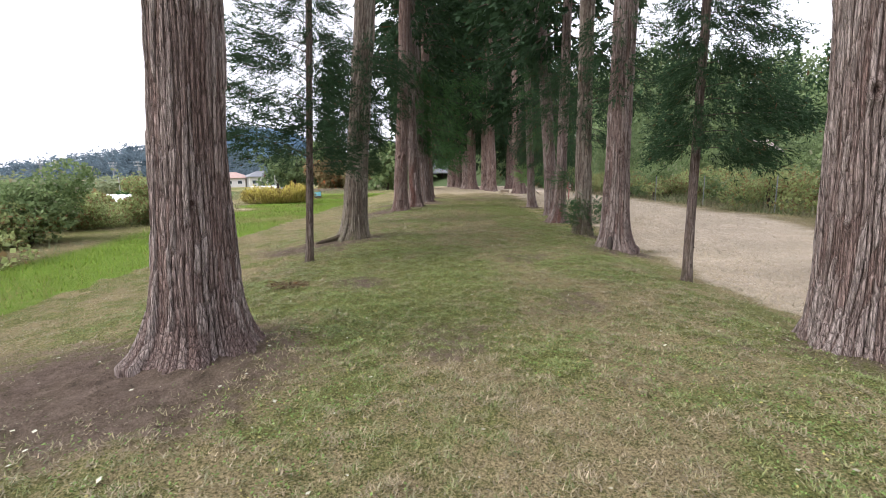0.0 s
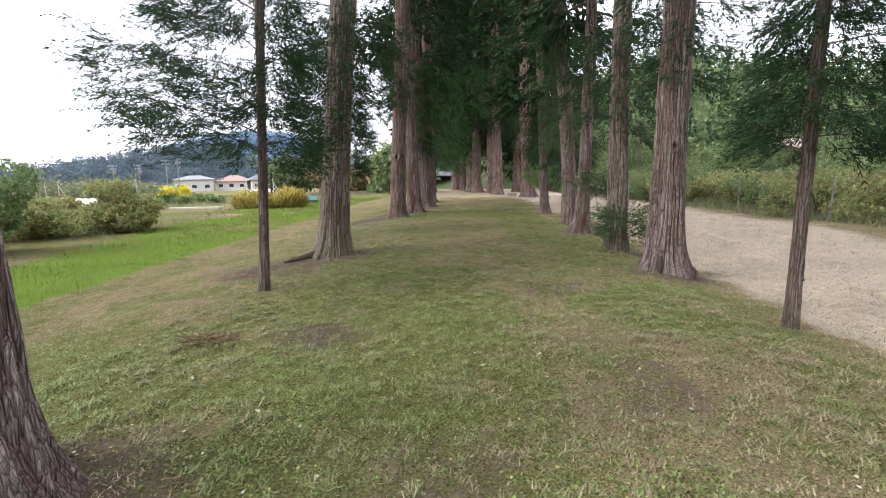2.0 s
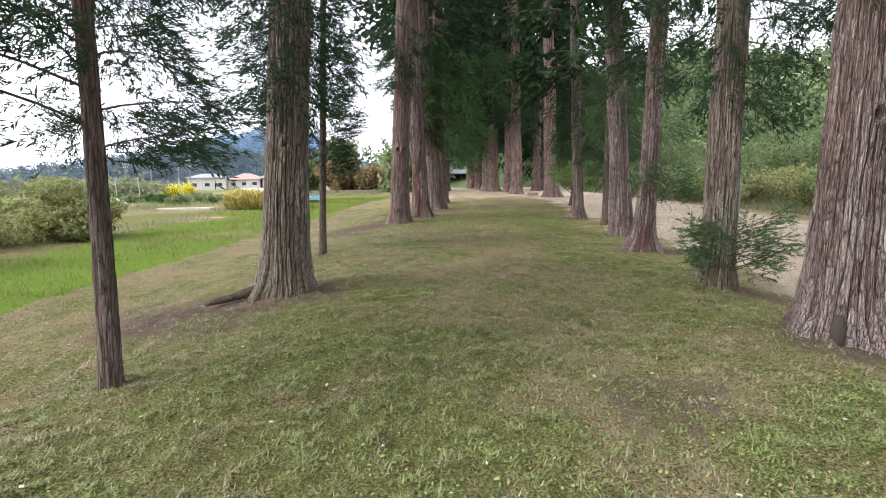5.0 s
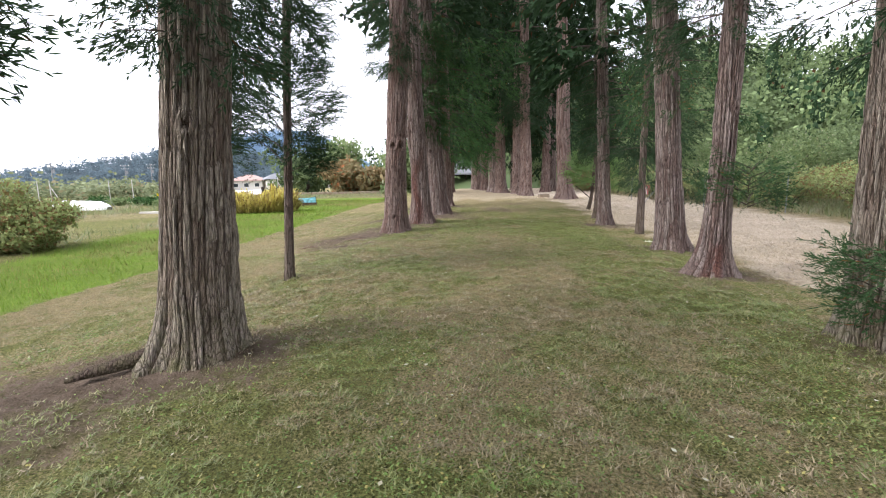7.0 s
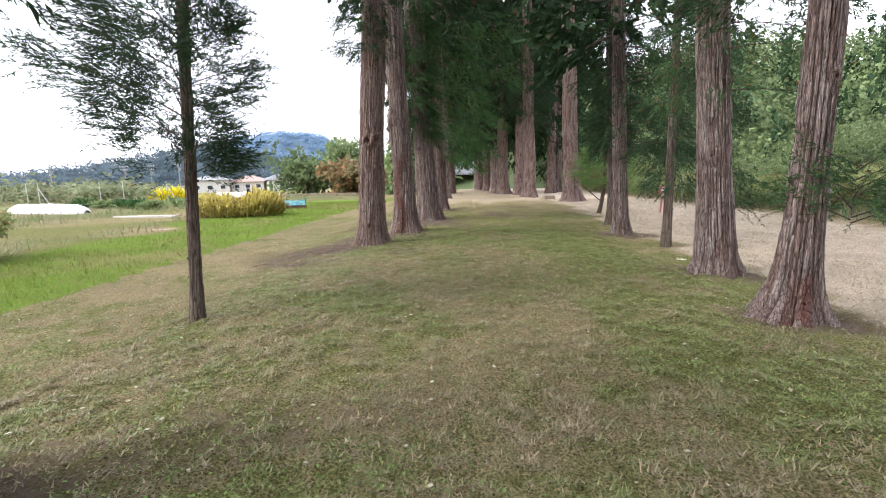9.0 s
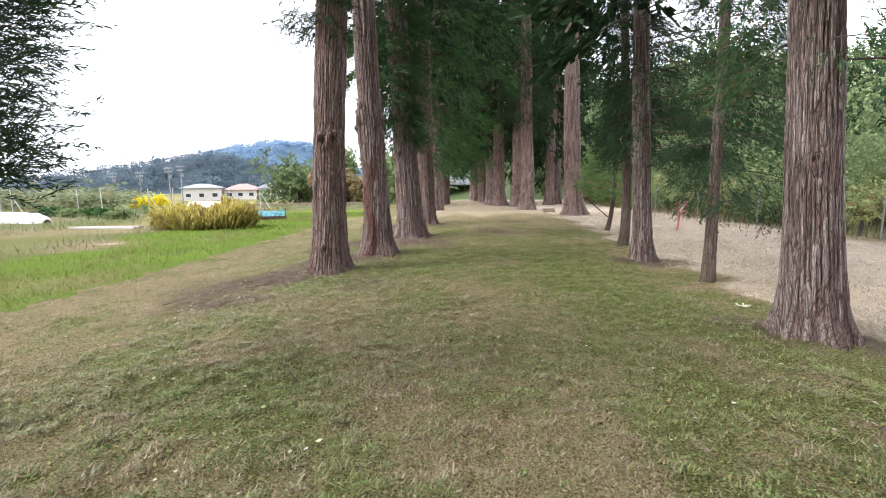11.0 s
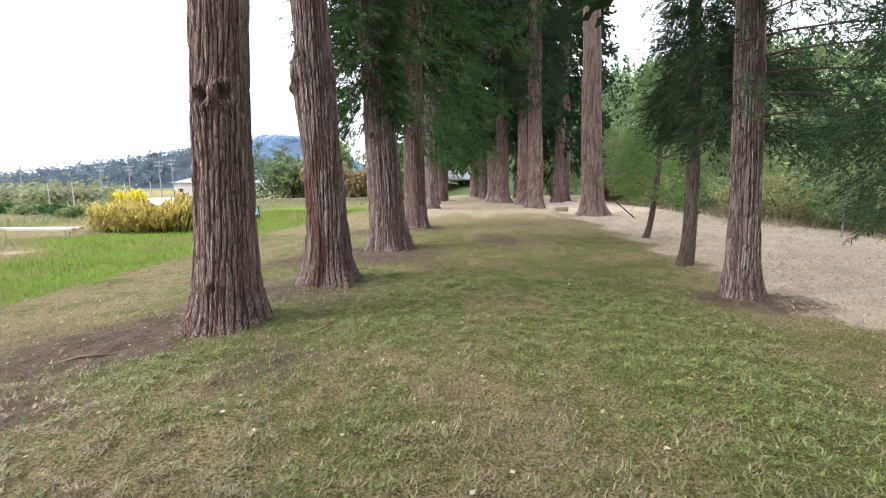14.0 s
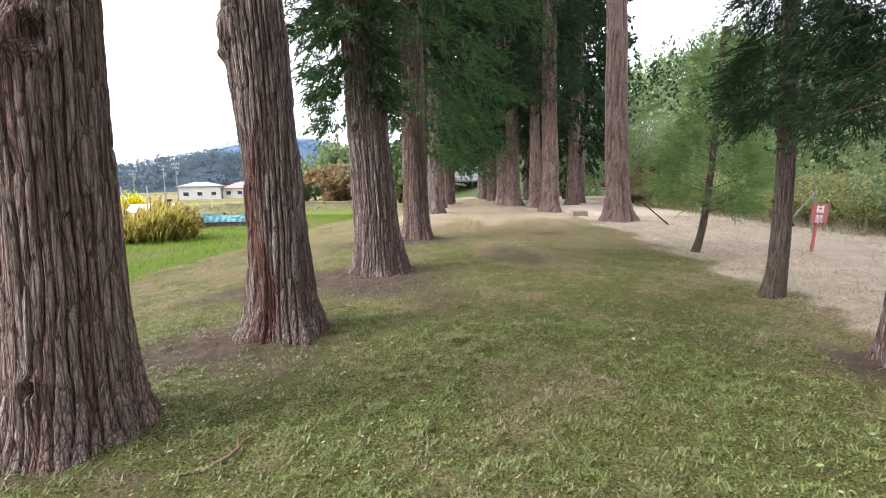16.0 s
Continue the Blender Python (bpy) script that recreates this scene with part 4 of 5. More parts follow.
def broad_tree(x, y, w, h, material, seed, label, leaf=0.42, n=700, low=0.18, z=None):
    rng = np.random.default_rng(seed)
    t = thing("broadleaf_tree", (x, y, high(x, y) if z is None else z), label, "tree")
    s = np.linspace(0, 1, 6)
    v, q = tube(np.stack([0.04 * h * np.sin(s * 2), 0 * s, -0.2 + s * h * 0.6], 1), 0.035 * h * (1 - 0.7 * s), 9)
    put_mesh("trunk", fast_mesh("trunk", v, q, BARK_SLIM, (("moss", np.zeros(len(v))),), True), t)
    v, q = stems(rng, 8, w, w, h * 0.9, 0.014 * h)
    put_mesh("limbs", fast_mesh("limbs", v, q, LIMB), t)
    put_mesh("crown", leafy("crown", rng, n, w, w, h, leaf, material, low, 14), t)
    return t


# vine-grown bushes beside the lawn
bush("vine_bush", -12.3, 19.2, 3.2, 2.4, 1.45, 0.11, VINE_LEAF, 1, "bush overgrown with yellowing vines beside the lawn", 2900)
bush("vine_bush", -14.3, 17.4, 3.2, 2.6, 1.35, 0.11, VINE_LEAF, 2, "low bush overgrown with browning vines", 2300)
bush("shrub", -12.4, 13.6, 2.6, 2.4, 2.0, 0.13, SHRUB_LEAF, 3, "tall green shrub rising from the weeds", 1400)
bush("vine_bush", -13.6, 12.4, 3.6, 3.2, 1.5, 0.12, VINE_LEAF, 4, "weedy thicket of yellow-green vines", 1600)
bush("vine_bush", -10.9, 9.8, 2.6, 2.2, 1.0, 0.16, VINE_LEAF, 5, "low thicket of yellow-green weeds", 600)
bush("vine_bush", -16.5, 14.6, 3.6, 3.2, 1.6, 0.20, VINE_LEAF, 6, "weedy thicket of yellow-green vines", 700)
bush("shrub", -16.8, 21.5, 2.6, 2.2, 1.2, 0.18, VINE_LEAF, 7, "low weedy shrub in the fallow field", 400)


def reeds(name, x, y, w, d, h, n, material, seed, label, category="reeds"):
    rng = np.random.default_rng(seed)
    px, py = rng.uniform(-w / 2, w / 2, n), rng.uniform(-d / 2, d / 2, n)
    keep = (px / w * 2) ** 2 + (py / d * 2) ** 2 < 1.0
    px, py = px[keep], py[keep]
    n = len(px)
    hh = h * (0.42 + 0.45 * vnoise(px * 1.1 + 5, py * 1.1, seed) + 0.35 * vnoise(px * 4.5, py * 4.5, seed + 1)) * (1.05 - 0.35 * ((px / w * 2) ** 4 + (py / d * 2) ** 4))
    a = rng.uniform(0, 6.28, n)
    out = np.stack([np.cos(a), np.sin(a), 0 * a], 1)
    z0 = hh * rng.uniform(0, 0.75, n)
    r = np.stack([px, py, z0], 1)
    m = r + np.stack([px * 0.1, py * 0.1, 0.5 * hh * rng.uniform(0.5, 0.9, n)], 1) + out * 0.10
    t = m + out * rng.uniform(0.15, 0.4, n)[:, None] - np.array([0, 0, 1]) * rng.uniform(-0.1, 0.28, n)[:, None]
    s = np.stack([-np.sin(a), np.cos(a), 0 * a], 1) * 0.016
    v = np.stack([r - s, r + s, m + s * 1.3, m - s * 1.3, t], 1).reshape(-1, 3)
    b = np.arange(n)[:, None] * 5
    q = np.concatenate([b + np.array([0, 1, 2, 3]), b + np.array([3, 2, 4, 4])])
    me = bpy.data.meshes.new(name)
    me.from_pydata([tuple(c) for c in v], [], [tuple(f) if f[2] != f[3] else tuple(f[:3]) for f in q.tolist()])
    me.attributes.new("tint", "FLOAT", "POINT").data.foreach_set("value", np.repeat(np.clip(z0 / h + rng.uniform(-0.2, 0.2, n), 0, 1), 5).astype(np.float32))
    me.materials.append(material)
    b = thing(name, (x, y, high(x, y)), label, category)
    put_mesh("leaves", me, b)
    st = [tube(np.array([[i, j, 0], [i * 1.05, j * 1.05, h * 0.5], [i * 1.1, j * 1.1, h * 0.8]]), [0.012, 0.01, 0.005], 4) for i, j in zip(rng.uniform(-w, w, 60) * 0.38, rng.uniform(-d, d, 60) * 0.35)]
    v, q = join(st)
    put_mesh("stalks", fast_mesh("stalks", v, q, DEAD_GRASS, (("tint", np.zeros(len(v))),)), b)


reeds("reed_clump", -11.5, 31.9, 4.6, 2.2, 1.25, 6500, REED_LEAF, 1, "clump of golden yellow leafy reeds at the lawn's edge")
reeds("yellow_flowers", -35.0, 61.0, 4.2, 1.6, 1.5, 1500, FLOWER, 2, "bright yellow flowering weeds in the field", "flowers")

# vegetables and rough tufts
for i, (x, y, w) in enumerate(((-21.5, 39.5, 1.6), (-23.2, 40.6, 1.5), (-19.6, 40.8, 1.4), (-25.0, 41.5, 1.5), (-27.4, 42.3, 1.6), (-17.8, 42.0, 1.3), (-22.0, 43.2, 1.6), (-30.5, 44.0, 2.0))):
    bush("vegetable_plant", x, y, w, w * 0.8, 0.6, 0.24, CEDAR_FRESH if i % 2 else SHRUB_LEAF, 20 + i, "leafy green vegetable plants in a plot", 110, "vegetables")

# overgrown hedge along the dry field
hr = np.random.default_rng(17)
for i in range(17):
    y = 3.0 + 2.55 * i
    x = 13.1 - 2.2 * float(smooth(24, 31, y)) + hr.uniform(-0.4, 0.4)
    bush("hedge_bush", x, y, 2.6, 3.2, hr.uniform(1.1, 1.6), 0.115, (VINE_LEAF, SHRUB_LEAF, VINE_LEAF)[i % 3], 40 + i,
         ("vine-covered bush with yellowing leaves", "dense green weedy bush")[i % 3 == 1] + " along the dry field", 950, "hedge")
for i in range(9):
    y = 6.0 + 4.4 * i
    bush("hedge_bush", 17.2 - 2.0 * float(smooth(24, 34, y)) + hr.uniform(-0.6, 0.6), y, 4.2, 4.8, hr.uniform(1.4, 2.0), 0.18, (SHRUB_LEAF, VINE_LEAF)[i % 2], 80 + i, "taller overgrown thicket behind the hedge", 650, "hedge")

# trees behind the hedge
for i, (x, y, w, h, mat) in enumerate(((21, 31, 7, 6.5, WOODS_LEAF), (27, 35, 8, 8, WOODS_LEAF), (23, 41, 7, 7.5, SHRUB_LEAF), (33, 27, 8, 7.5, WOODS_LEAF), (18, 47, 6.5, 7, SHRUB_LEAF),
                                       (29, 46, 8, 9, WOODS_LEAF), (14, 55, 7, 8, SHRUB_LEAF), (22, 57, 8, 9.5, WOODS_LEAF), (40, 36, 9, 9, WOODS_LEAF), (28, 17, 7, 6.5, WOODS_LEAF), (31, 8, 8, 7, WOODS_LEAF),
                                       (10.5, 48, 3.6, 3.4, AUTUMN_LEAF), (13, 43, 4.0, 3.0, SHRUB_LEAF), (9, 64, 7, 9, SHRUB_LEAF), (16, 68, 8, 11, WOODS_LEAF))):
    broad_tree(x, y, w, h * (0.46 if y < 50 else 0.7), mat, 100 + i, "dense green tree behind the hedge", 0.17, 2300, 0.05)

# trees far off by the left field
for i, (x, y, w, h, mat, lab) in enumerate(((-31.5, 97, 13, 8.8, WOODS_LEAF, "dark green rounded tree beyond the field"), (-25.5, 103, 10, 11, SHRUB_LEAF, "tall green tree beyond the field"), (-21.5, 90, 6.5, 5.0, AUTUMN_LEAF, "small tree turning orange beyond the field"),
                                            (-17.0, 88, 5.5, 4.2, AUTUMN_LEAF, "small tree turning orange beyond the field"), (-13, 98, 8, 9, SHRUB_LEAF, "green tree beyond the field"), (-37, 112, 9, 7.5, CEDAR_DARK, "dark green rounded tree beyond the field"),
                                            (-9.5, 76, 6, 7, SHRUB_LEAF, "green tree beside the alley"), (-8.5, 112, 10, 12, WOODS_LEAF, "tall green tree by the hall"), (6, 116, 12, 14, WOODS_LEAF, "tall green tree by the hall"))):
    broad_tree(x, y, w, h, mat, 130 + i, lab, 0.8, 620, 0.02)


# ---- orchard, woods and hills ----
def stand(name, label, places, sizes, tallness, quads, leaf, material, seed, kinds=3, cone=False):
    """Far trees past counting: lumpy crowns of many leaf faces, one object."""
    rng = np.random.default_rng(seed)
    which = rng.integers(0, kinds, len(places))
    out, tints = [], []
    for c in range(kinds):
        p, u, k = dome(rng, quads, 1, 1, 1, 0.02, 7)
        if cone:
            p[:, :2] *= (1.15 - 0.95 * np.clip(p[:, 2:3], 0, 1.1))
        d = rng.normal(size=p.shape)
        d /= np.linalg.norm(d, axis=1)[:, None]
        tv, tq = blades(p - d * leaf * 0.5, p + d * leaf * 0.5, np.full(quads, leaf * 0.4), rng)
        sel = np.where(which == c)[0]
        ang = rng.uniform(0, 6.28, len(sel))
        turns = np.zeros((len(sel), 3, 3))
        turns[:, 0, 0], turns[:, 0, 1], turns[:, 1, 0], turns[:, 1, 1] = np.cos(ang), -np.sin(ang), np.sin(ang), np.cos(ang)
        turns[:, 2, 2] = tallness * rng.uniform(0.8, 1.25, len(sel))
        out.append(strew((tv, tq), turns, places[sel], sizes[sel]))
        tints.append(np.repeat(np.clip(rng.normal(0.4, 0.3, len(sel)), 0, 1), len(tv)))
    v, q = join(out)
    tagged(put_mesh(name, fast_mesh(name, v, q, material, (("tint", np.concatenate(tints)),))), label, "trees", kind="stuff")


orng = np.random.default_rng(51)
n = 1100
ox, oy = orng.uniform(-130, -18, n), orng.uniform(58, 118, n)
oy = np.round(oy / 5) * 5 + orng.normal(size=n) * 0.5
keep = ox < -0.70 * (oy - 9)
ox, oy = ox[keep], oy[keep]
stand("orchard", "rows of grey-green trellised orchard trees", np.stack([ox, oy, height(ox, oy)], 1), orng.uniform(2.4, 3.4, len(ox)), 0.75, 42, 0.2, ORCHARD_LEAF, 52)
for i in range(16):
    x, y = -22.5 - 3.6 * i + orng.normal() * 0.4, 60 - 0.9 * i + 2.5 * (i % 2)
    z = high(x, y)
    p = thing("orchard_post", (x, y, z), "pale concrete orchard trellis post", "post", "orchard posts")
    part("post", rod(bmesh.new(), (0, 0, -0.3), (0, 0, 2.3), 0.045, 0.04, 6), CONCRETE, p)
    if i % 3 == 0:
        part("brace", rod(bmesh.new(), (1.1, 0, -0.1), (0.05, 0, 1.7), 0.045, 0.045, 6), CONCRETE, p)


def ridge(name, label, line, width, material, seed, kind="structure"):
    """A hill: a ridge that runs along the line of (x, y, height), its flanks falling to the fields."""
    line = np.array(line, float)
    s = np.linspace(0, len(line) - 1, 90)
    c = np.stack([np.interp(s, np.arange(len(line)), line[:, k]) for k in range(3)], 1)
    t = np.gradient(c[:, :2], axis=0)
    nrm = np.stack([-t[:, 1], t[:, 0]], 1) / (np.linalg.norm(t, axis=1)[:, None] + 1e-9)
    w = np.linspace(-1, 1, 25)
    prof = np.cos(w * np.pi / 2) ** 1.3
    xy = c[:, None, :2] + nrm[:, None] * (w * width)[None, :, None]
    z = -2.6 + c[:, None, 2] * prof[None] * (0.88 + 0.24 * vnoise(xy[..., 0] * 4 / width, xy[..., 1] * 4 / width, seed))
    v = np.concatenate([xy, z[..., None]], -1).reshape(-1, 3)
    i, j = np.meshgrid(np.arange(89), np.arange(24), indexing="ij")
    q = np.stack([i * 25 + j, i * 25 + j + 1, (i + 1) * 25 + j + 1, (i + 1) * 25 + j], -1).reshape(-1, 4)
    tagged(put_mesh(name, fast_mesh(name, v, q, material, (("tint", np.zeros(len(v))),), True)), label, "hill", kind=kind)
    return v.reshape(90, 25, 3)


def on_ridge(grid, n, rng):
    a, b = rng.uniform(0, 88.99, n), rng.uniform(1, 14.5, n)
    i, j = a.astype(int), b.astype(int)
    fa, fb = (a - i)[:, None], (b - j)[:, None]
    return (grid[i, j] * (1 - fa) + grid[i + 1, j] * fa) * (1 - fb) + (grid[i, j + 1] * (1 - fa) + grid[i + 1, j + 1] * fa) * fb


hill = ridge("hill_near", "steep wooded hill close behind the field", ((4, 150, 12), (22, 132, 19), (44, 116, 25), (62, 106, 22), (84, 88, 16), (104, 60, 11), (112, 20, 8), (112, -30, 7)), 48, WOODS_LEAF, 3)
hrng = np.random.default_rng(61)
pts = on_ridge(hill, 1250, hrng)
stand("hill_woods", "dense green mixed woods on the near hill", pts, hrng.uniform(3.5, 7.0, len(pts)), 0.95, 85, 0.098, WOODS_LEAF, 62, 4)
lo = pts[hrng.uniform(0, 1, len(pts)) < 0.22] + hrng.normal(size=3) * 0.5
stand("hill_cedars", "dark pointed cedars on the near hill", lo, hrng.uniform(4.0, 6.5, len(lo)), 1.4, 80, 0.11, CEDAR_DARK, 63, 3, True)
hill2 = ridge("hill_mid", "low wooded hill beyond the orchard", ((-520, 215, 2), (-400, 290, 2), (-330, 340, 7), (-262, 372, 20), (-205, 395, 30), (-165, 408, 14), (-120, 420, 5), (-60, 430, 4), (-10, 440, 2)), 90, FAR_WOODS_HAZED, 5)
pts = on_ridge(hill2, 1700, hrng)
stand("hill_mid_woods", "woods on the hill beyond the orchard, tinted blue-green for haze", pts, hrng.uniform(5, 9, len(pts)), 0.8, 34, 0.19, FAR_WOODS_HAZED, 64)
hill3 = ridge("hill_far", "distant wooded mountain, its blue haze painted in", ((-620, 720, 10), (-500, 800, 44), (-420, 835, 74), (-345, 860, 86), (-290, 875, 78), (-245, 888, 48), (-200, 900, 22), (-120, 920, 6)), 190, FARTHEST_HAZED, 7)
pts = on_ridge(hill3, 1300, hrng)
stand("hill_far_woods", "woods on the distant mountain, their blue haze painted in", pts, hrng.uniform(14, 22, len(pts)), 0.45, 22, 0.2, FARTHEST_HAZED, 65)
back = ridge("hill_behind", "low wooded hills closing the valley", ((112, -30, 14), (60, -160, 22), (-60, -220, 26), (-220, -160, 22), (-420, 20, 14), (-520, 215, 8)), 70, FAR_WOODS_HAZED, 9)


# ---- houses, hall, poles ----
def house(x, y, w, d, h, roof_h, turn, roof_mat, label, seed, windows=4):
    rng = np.random.default_rng(seed)
    z = high(x, y)
    ob = thing("house", (x, y, z), label, "house", "far houses", turn)
    part("wall", box(bmesh.new(), (w, d, h), (0, 0, h / 2)), PLASTER, ob)
    b = bmesh.new()
    o = 0.6
    lower = [b.verts.new(c) for c in ((-w / 2 - o, -d / 2 - o, h), (w / 2 + o, -d / 2 - o, h), (w / 2 + o, d / 2 + o, h), (-w / 2 - o, d / 2 + o, h))]
    upper = [b.verts.new((c.co.x, c.co.y, h + 0.15)) for c in lower]
    e = [b.verts.new((-w / 2 + d * 0.42, 0, h + roof_h)), b.verts.new((w / 2 - d * 0.42, 0, h + roof_h))]
    for k in range(4):
        b.faces.new((lower[k], lower[(k + 1) % 4], upper[(k + 1) % 4], upper[k]))
    b.faces.new(lower[::-1])
    for f in ((upper[0], upper[1], e[1], e[0]), (upper[2], upper[3], e[0], e[1]), (upper[1], upper[2], e[1]), (upper[3], upper[0], e[0])):
        b.faces.new(f)
    part("roof", b, roof_mat, ob, "hipped roof")
    for s in range(2 if h > 4 else 1):
        zz = 1.5 + 2.5 * s
        for k in range(windows):
            xx = -w / 2 + w * (k + 0.5) / windows
            win = part("window", box(bmesh.new(), (1.5, 0.1, 1.2), (xx, -d / 2 - 0.02, zz), bevel=0.02), SIGN_WHITE, ob)
            part("pane", box(bmesh.new(), (1.3, 0.04, 1.0), (xx, -d / 2 - 0.08, zz)), GLASS_DARK, win)
        win = part("window", box(bmesh.new(), (0.1, 1.6, 1.2), (w / 2 + 0.02, 0, zz), bevel=0.02), SIGN_WHITE, ob)
        part("pane", box(bmesh.new(), (0.04, 1.4, 1.0), (w / 2 + 0.08, 0, zz)), GLASS_DARK, win)
    return ob


house(-76, 141, 10, 8, 3.4, 1.3, 24, ROOF_BLUE, "white two-storey house with a pale grey hipped roof", 1, 3)
house(-67, 147, 9, 8, 2.7, 1.9, 12, ROOF_PINK, "low white house with a faded red roof", 2, 3)
house(-58.5, 148, 8, 7, 3.0, 1.8, 35, ROOF_GREY, "white house with a grey tiled roof", 3, 3)
house(-50, 158, 10, 7, 2.6, 1.6, 5, ROOF_BLUE, "long white house with a pale roof", 4, 4)


def utility_pole(x, y, h, turn, z=None):
    ob = thing("utility_pole", (x, y, high(x, y) if z is None else z), "dark grey utility pole with cross arms", "pole", "utility poles", turn)
    part("pole", rod(bmesh.new(), (0, 0, -0.3), (0, 0, h), 0.15, 0.09, 10), STEEL, ob)
    for k, w in ((0.96, 1.8), (0.86, 1.4)):
        arm = part("cross_arm", box(bmesh.new(), (w, 0.1, 0.1), (0, -0.16, h * k)), STEEL, ob)
        for s in (-0.42, -0.15, 0.15, 0.42):
            part("insulator", rod(bmesh.new(), (s * w, -0.16, h * k + 0.05), (s * w, -0.16, h * k + 0.28), 0.05, 0.035, 7), SIGN_WHITE, arm)
    part("transformer", rod(bmesh.new(), (0.32, 0, h * 0.7), (0.32, 0, h * 0.7 + 0.8), 0.22, 0.22, 10), STEEL, ob)


for x, y, h, turn in ((-67.5, 118, 8.8, 20), (-69.8, 117, 8.4, 20), (-74, 113, 7.2, 30), (-78, 110, 7.0, 30), (-90, 104, 7.5, 30), (20.5, 74, 8.8, -20)):
    utility_pole(x, y, h, turn)


def hall(x, y):
    z = high(x, y)
    ob = thing("temple_hall", (x, y, z), "dark timber hall with a pale grey roof at the alley's end", "temple")
    part("floor", box(bmesh.new(), (8, 6, 0.5), (0, 0, 0.25), bevel=0.03), CONCRETE, ob)
    for sx in (-3.6, -1.3, 1.3, 3.6):
        part("post", box(bmesh.new(), (0.28, 0.28, 2.4), (sx, -2.6, 1.7), bevel=0.02), DARK_WOOD, ob)
    part("wall", box(bmesh.new(), (7.6, 0.2, 2.5), (0, 0.5, 1.75)), DARK_WOOD, ob)
    part("beam", box(bmesh.new(), (7.9, 0.3, 0.35), (0, -2.6, 3.0), bevel=0.02), DARK_WOOD, ob)
    b = bmesh.new()
    prof = ((-4.4, 2.95), (-2.9, 3.55), (-1.2, 4.5), (0, 5.4), (1.2, 4.5), (2.9, 3.55), (4.4, 2.95))
    rings = [[b.verts.new((sx * (5.3 - 0.08 * abs(px)), px, pz + dz)) for px, pz in prof] for sx, dz in ((-1, 0), (1, 0))]
    under = [[b.verts.new((v.co.x, v.co.y, v.co.z - 0.22)) for v in r] for r in rings]
    for k in range(6):
        b.faces.new((rings[0][k], rings[1][k], rings[1][k + 1], rings[0][k + 1]))
        b.faces.new((under[0][k + 1], under[1][k + 1], under[1][k], under[0][k]))
        for s in (0, 1):
            b.faces.new((rings[s][k], rings[s][k + 1], under[s][k + 1], under[s][k]))
    for k in (0, 6):
        b.faces.new((rings[0][k], rings[1][k], under[1][k], under[0][k]))
    part("roof", b, ROOF_GREY, ob, "curved pale grey roof")
    part("ridge_cap", box(bmesh.new(), (10.4, 0.4, 0.4), (0, 0, 5.5), bevel=0.05), ROOF_GREY, ob)
    for sx in (-0.7, 0.9):
        part("offering_box", box(bmesh.new(), (1.1, 0.6, 0.5), (sx, -2.0, 0.75), bevel=0.03), SIGN_WHITE, ob, "pale box on the floor")


hall(-1.9, 101)


# ---- things in the left field ----
def row_cover():
    a, b = np.array([-30.2, 38.1]), np.array([-23.5, 36.5])
    L = float(np.linalg.norm(b - a))
    rng = np.random.default_rng(3)
    s, t = np.linspace(0, 1, 46), np.linspace(0, np.pi, 13)
    S, T = np.meshgrid(s, t, indexing="ij")
    k = 0.55 * (1 - 0.6 * np.abs(2 * S - 1) ** 8) * (1 + 0.05 * np.sin(S * 60) + 0.12 * (vnoise(S * 20, T * 2, 3) - 0.5))
    v = np.stack([(S - 0.5) * L, np.cos(T) * k * 1.05, np.sin(T) * k * 1.15 - 0.03], -1).reshape(-1, 3)
    i, j = np.meshgrid(np.arange(45), np.arange(12), indexing="ij")
    q = np.stack([i * 13 + j, i * 13 + j + 1, (i + 1) * 13 + j + 1, (i + 1) * 13 + j], -1).reshape(-1, 4)
    c = (a + b) / 2
    ob = thing("row_cover", (*c, high(*c)), "long low white plastic row cover in the field", "row cover", "", math.degrees(math.atan2(b[1] - a[1], b[0] - a[0])))
    put_mesh("film", fast_mesh("film", v, q, WHITE_FILM, shade=True), ob)
    for k in range(6):
        x = (k / 5 - 0.5) * L * 0.94
        p = np.stack([np.full(9, x), 0.6 * np.cos(np.linspace(0, np.pi, 9)), 0.66 * np.sin(np.linspace(0, np.pi, 9)) - 0.05], 1)
        v, q = tube(p, np.full(9, 0.012), 5)
        put_mesh("hoop", fast_mesh("hoop", v, q, STEEL), ob)


row_cover()
for k, (x, y, w, turn) in enumerate(((-16.2, 31.9, 2.9, -3), (-16.6, 32.3, 3.4, 2))):
    b = thing("timber_plank", (x, y, high(x, y)), "weathered grey plank lying at the plot's edge", "plank", "planks", turn)
    part("board", box(bmesh.new(), (w, 0.24, 0.10), (0, 0, 0.05), bevel=0.012), BOARD, b)


def lean_to():
    ob = thing("lean_to", (-14.4, 36.8, high(-14.4, 36.8)), "low lean-to with a pale sheet roof", "shelter", "", 15)
    for sx, sy, h in ((-0.7, -0.4, 0.55), (0.7, -0.4, 0.55), (-0.7, 0.5, 0.95), (0.7, 0.5, 0.95)):
        part("post", rod(bmesh.new(), (sx, sy, -0.1), (sx, sy, h), 0.04, 0.04, 6), DARK_WOOD, ob)
    part("roof", box(bmesh.new(), (1.9, 1.4, 0.05), (0, 0.05, 0.80), (23, 0, 0), 0.01), WHITE_FILM, ob, "pale sheet roof")


lean_to()


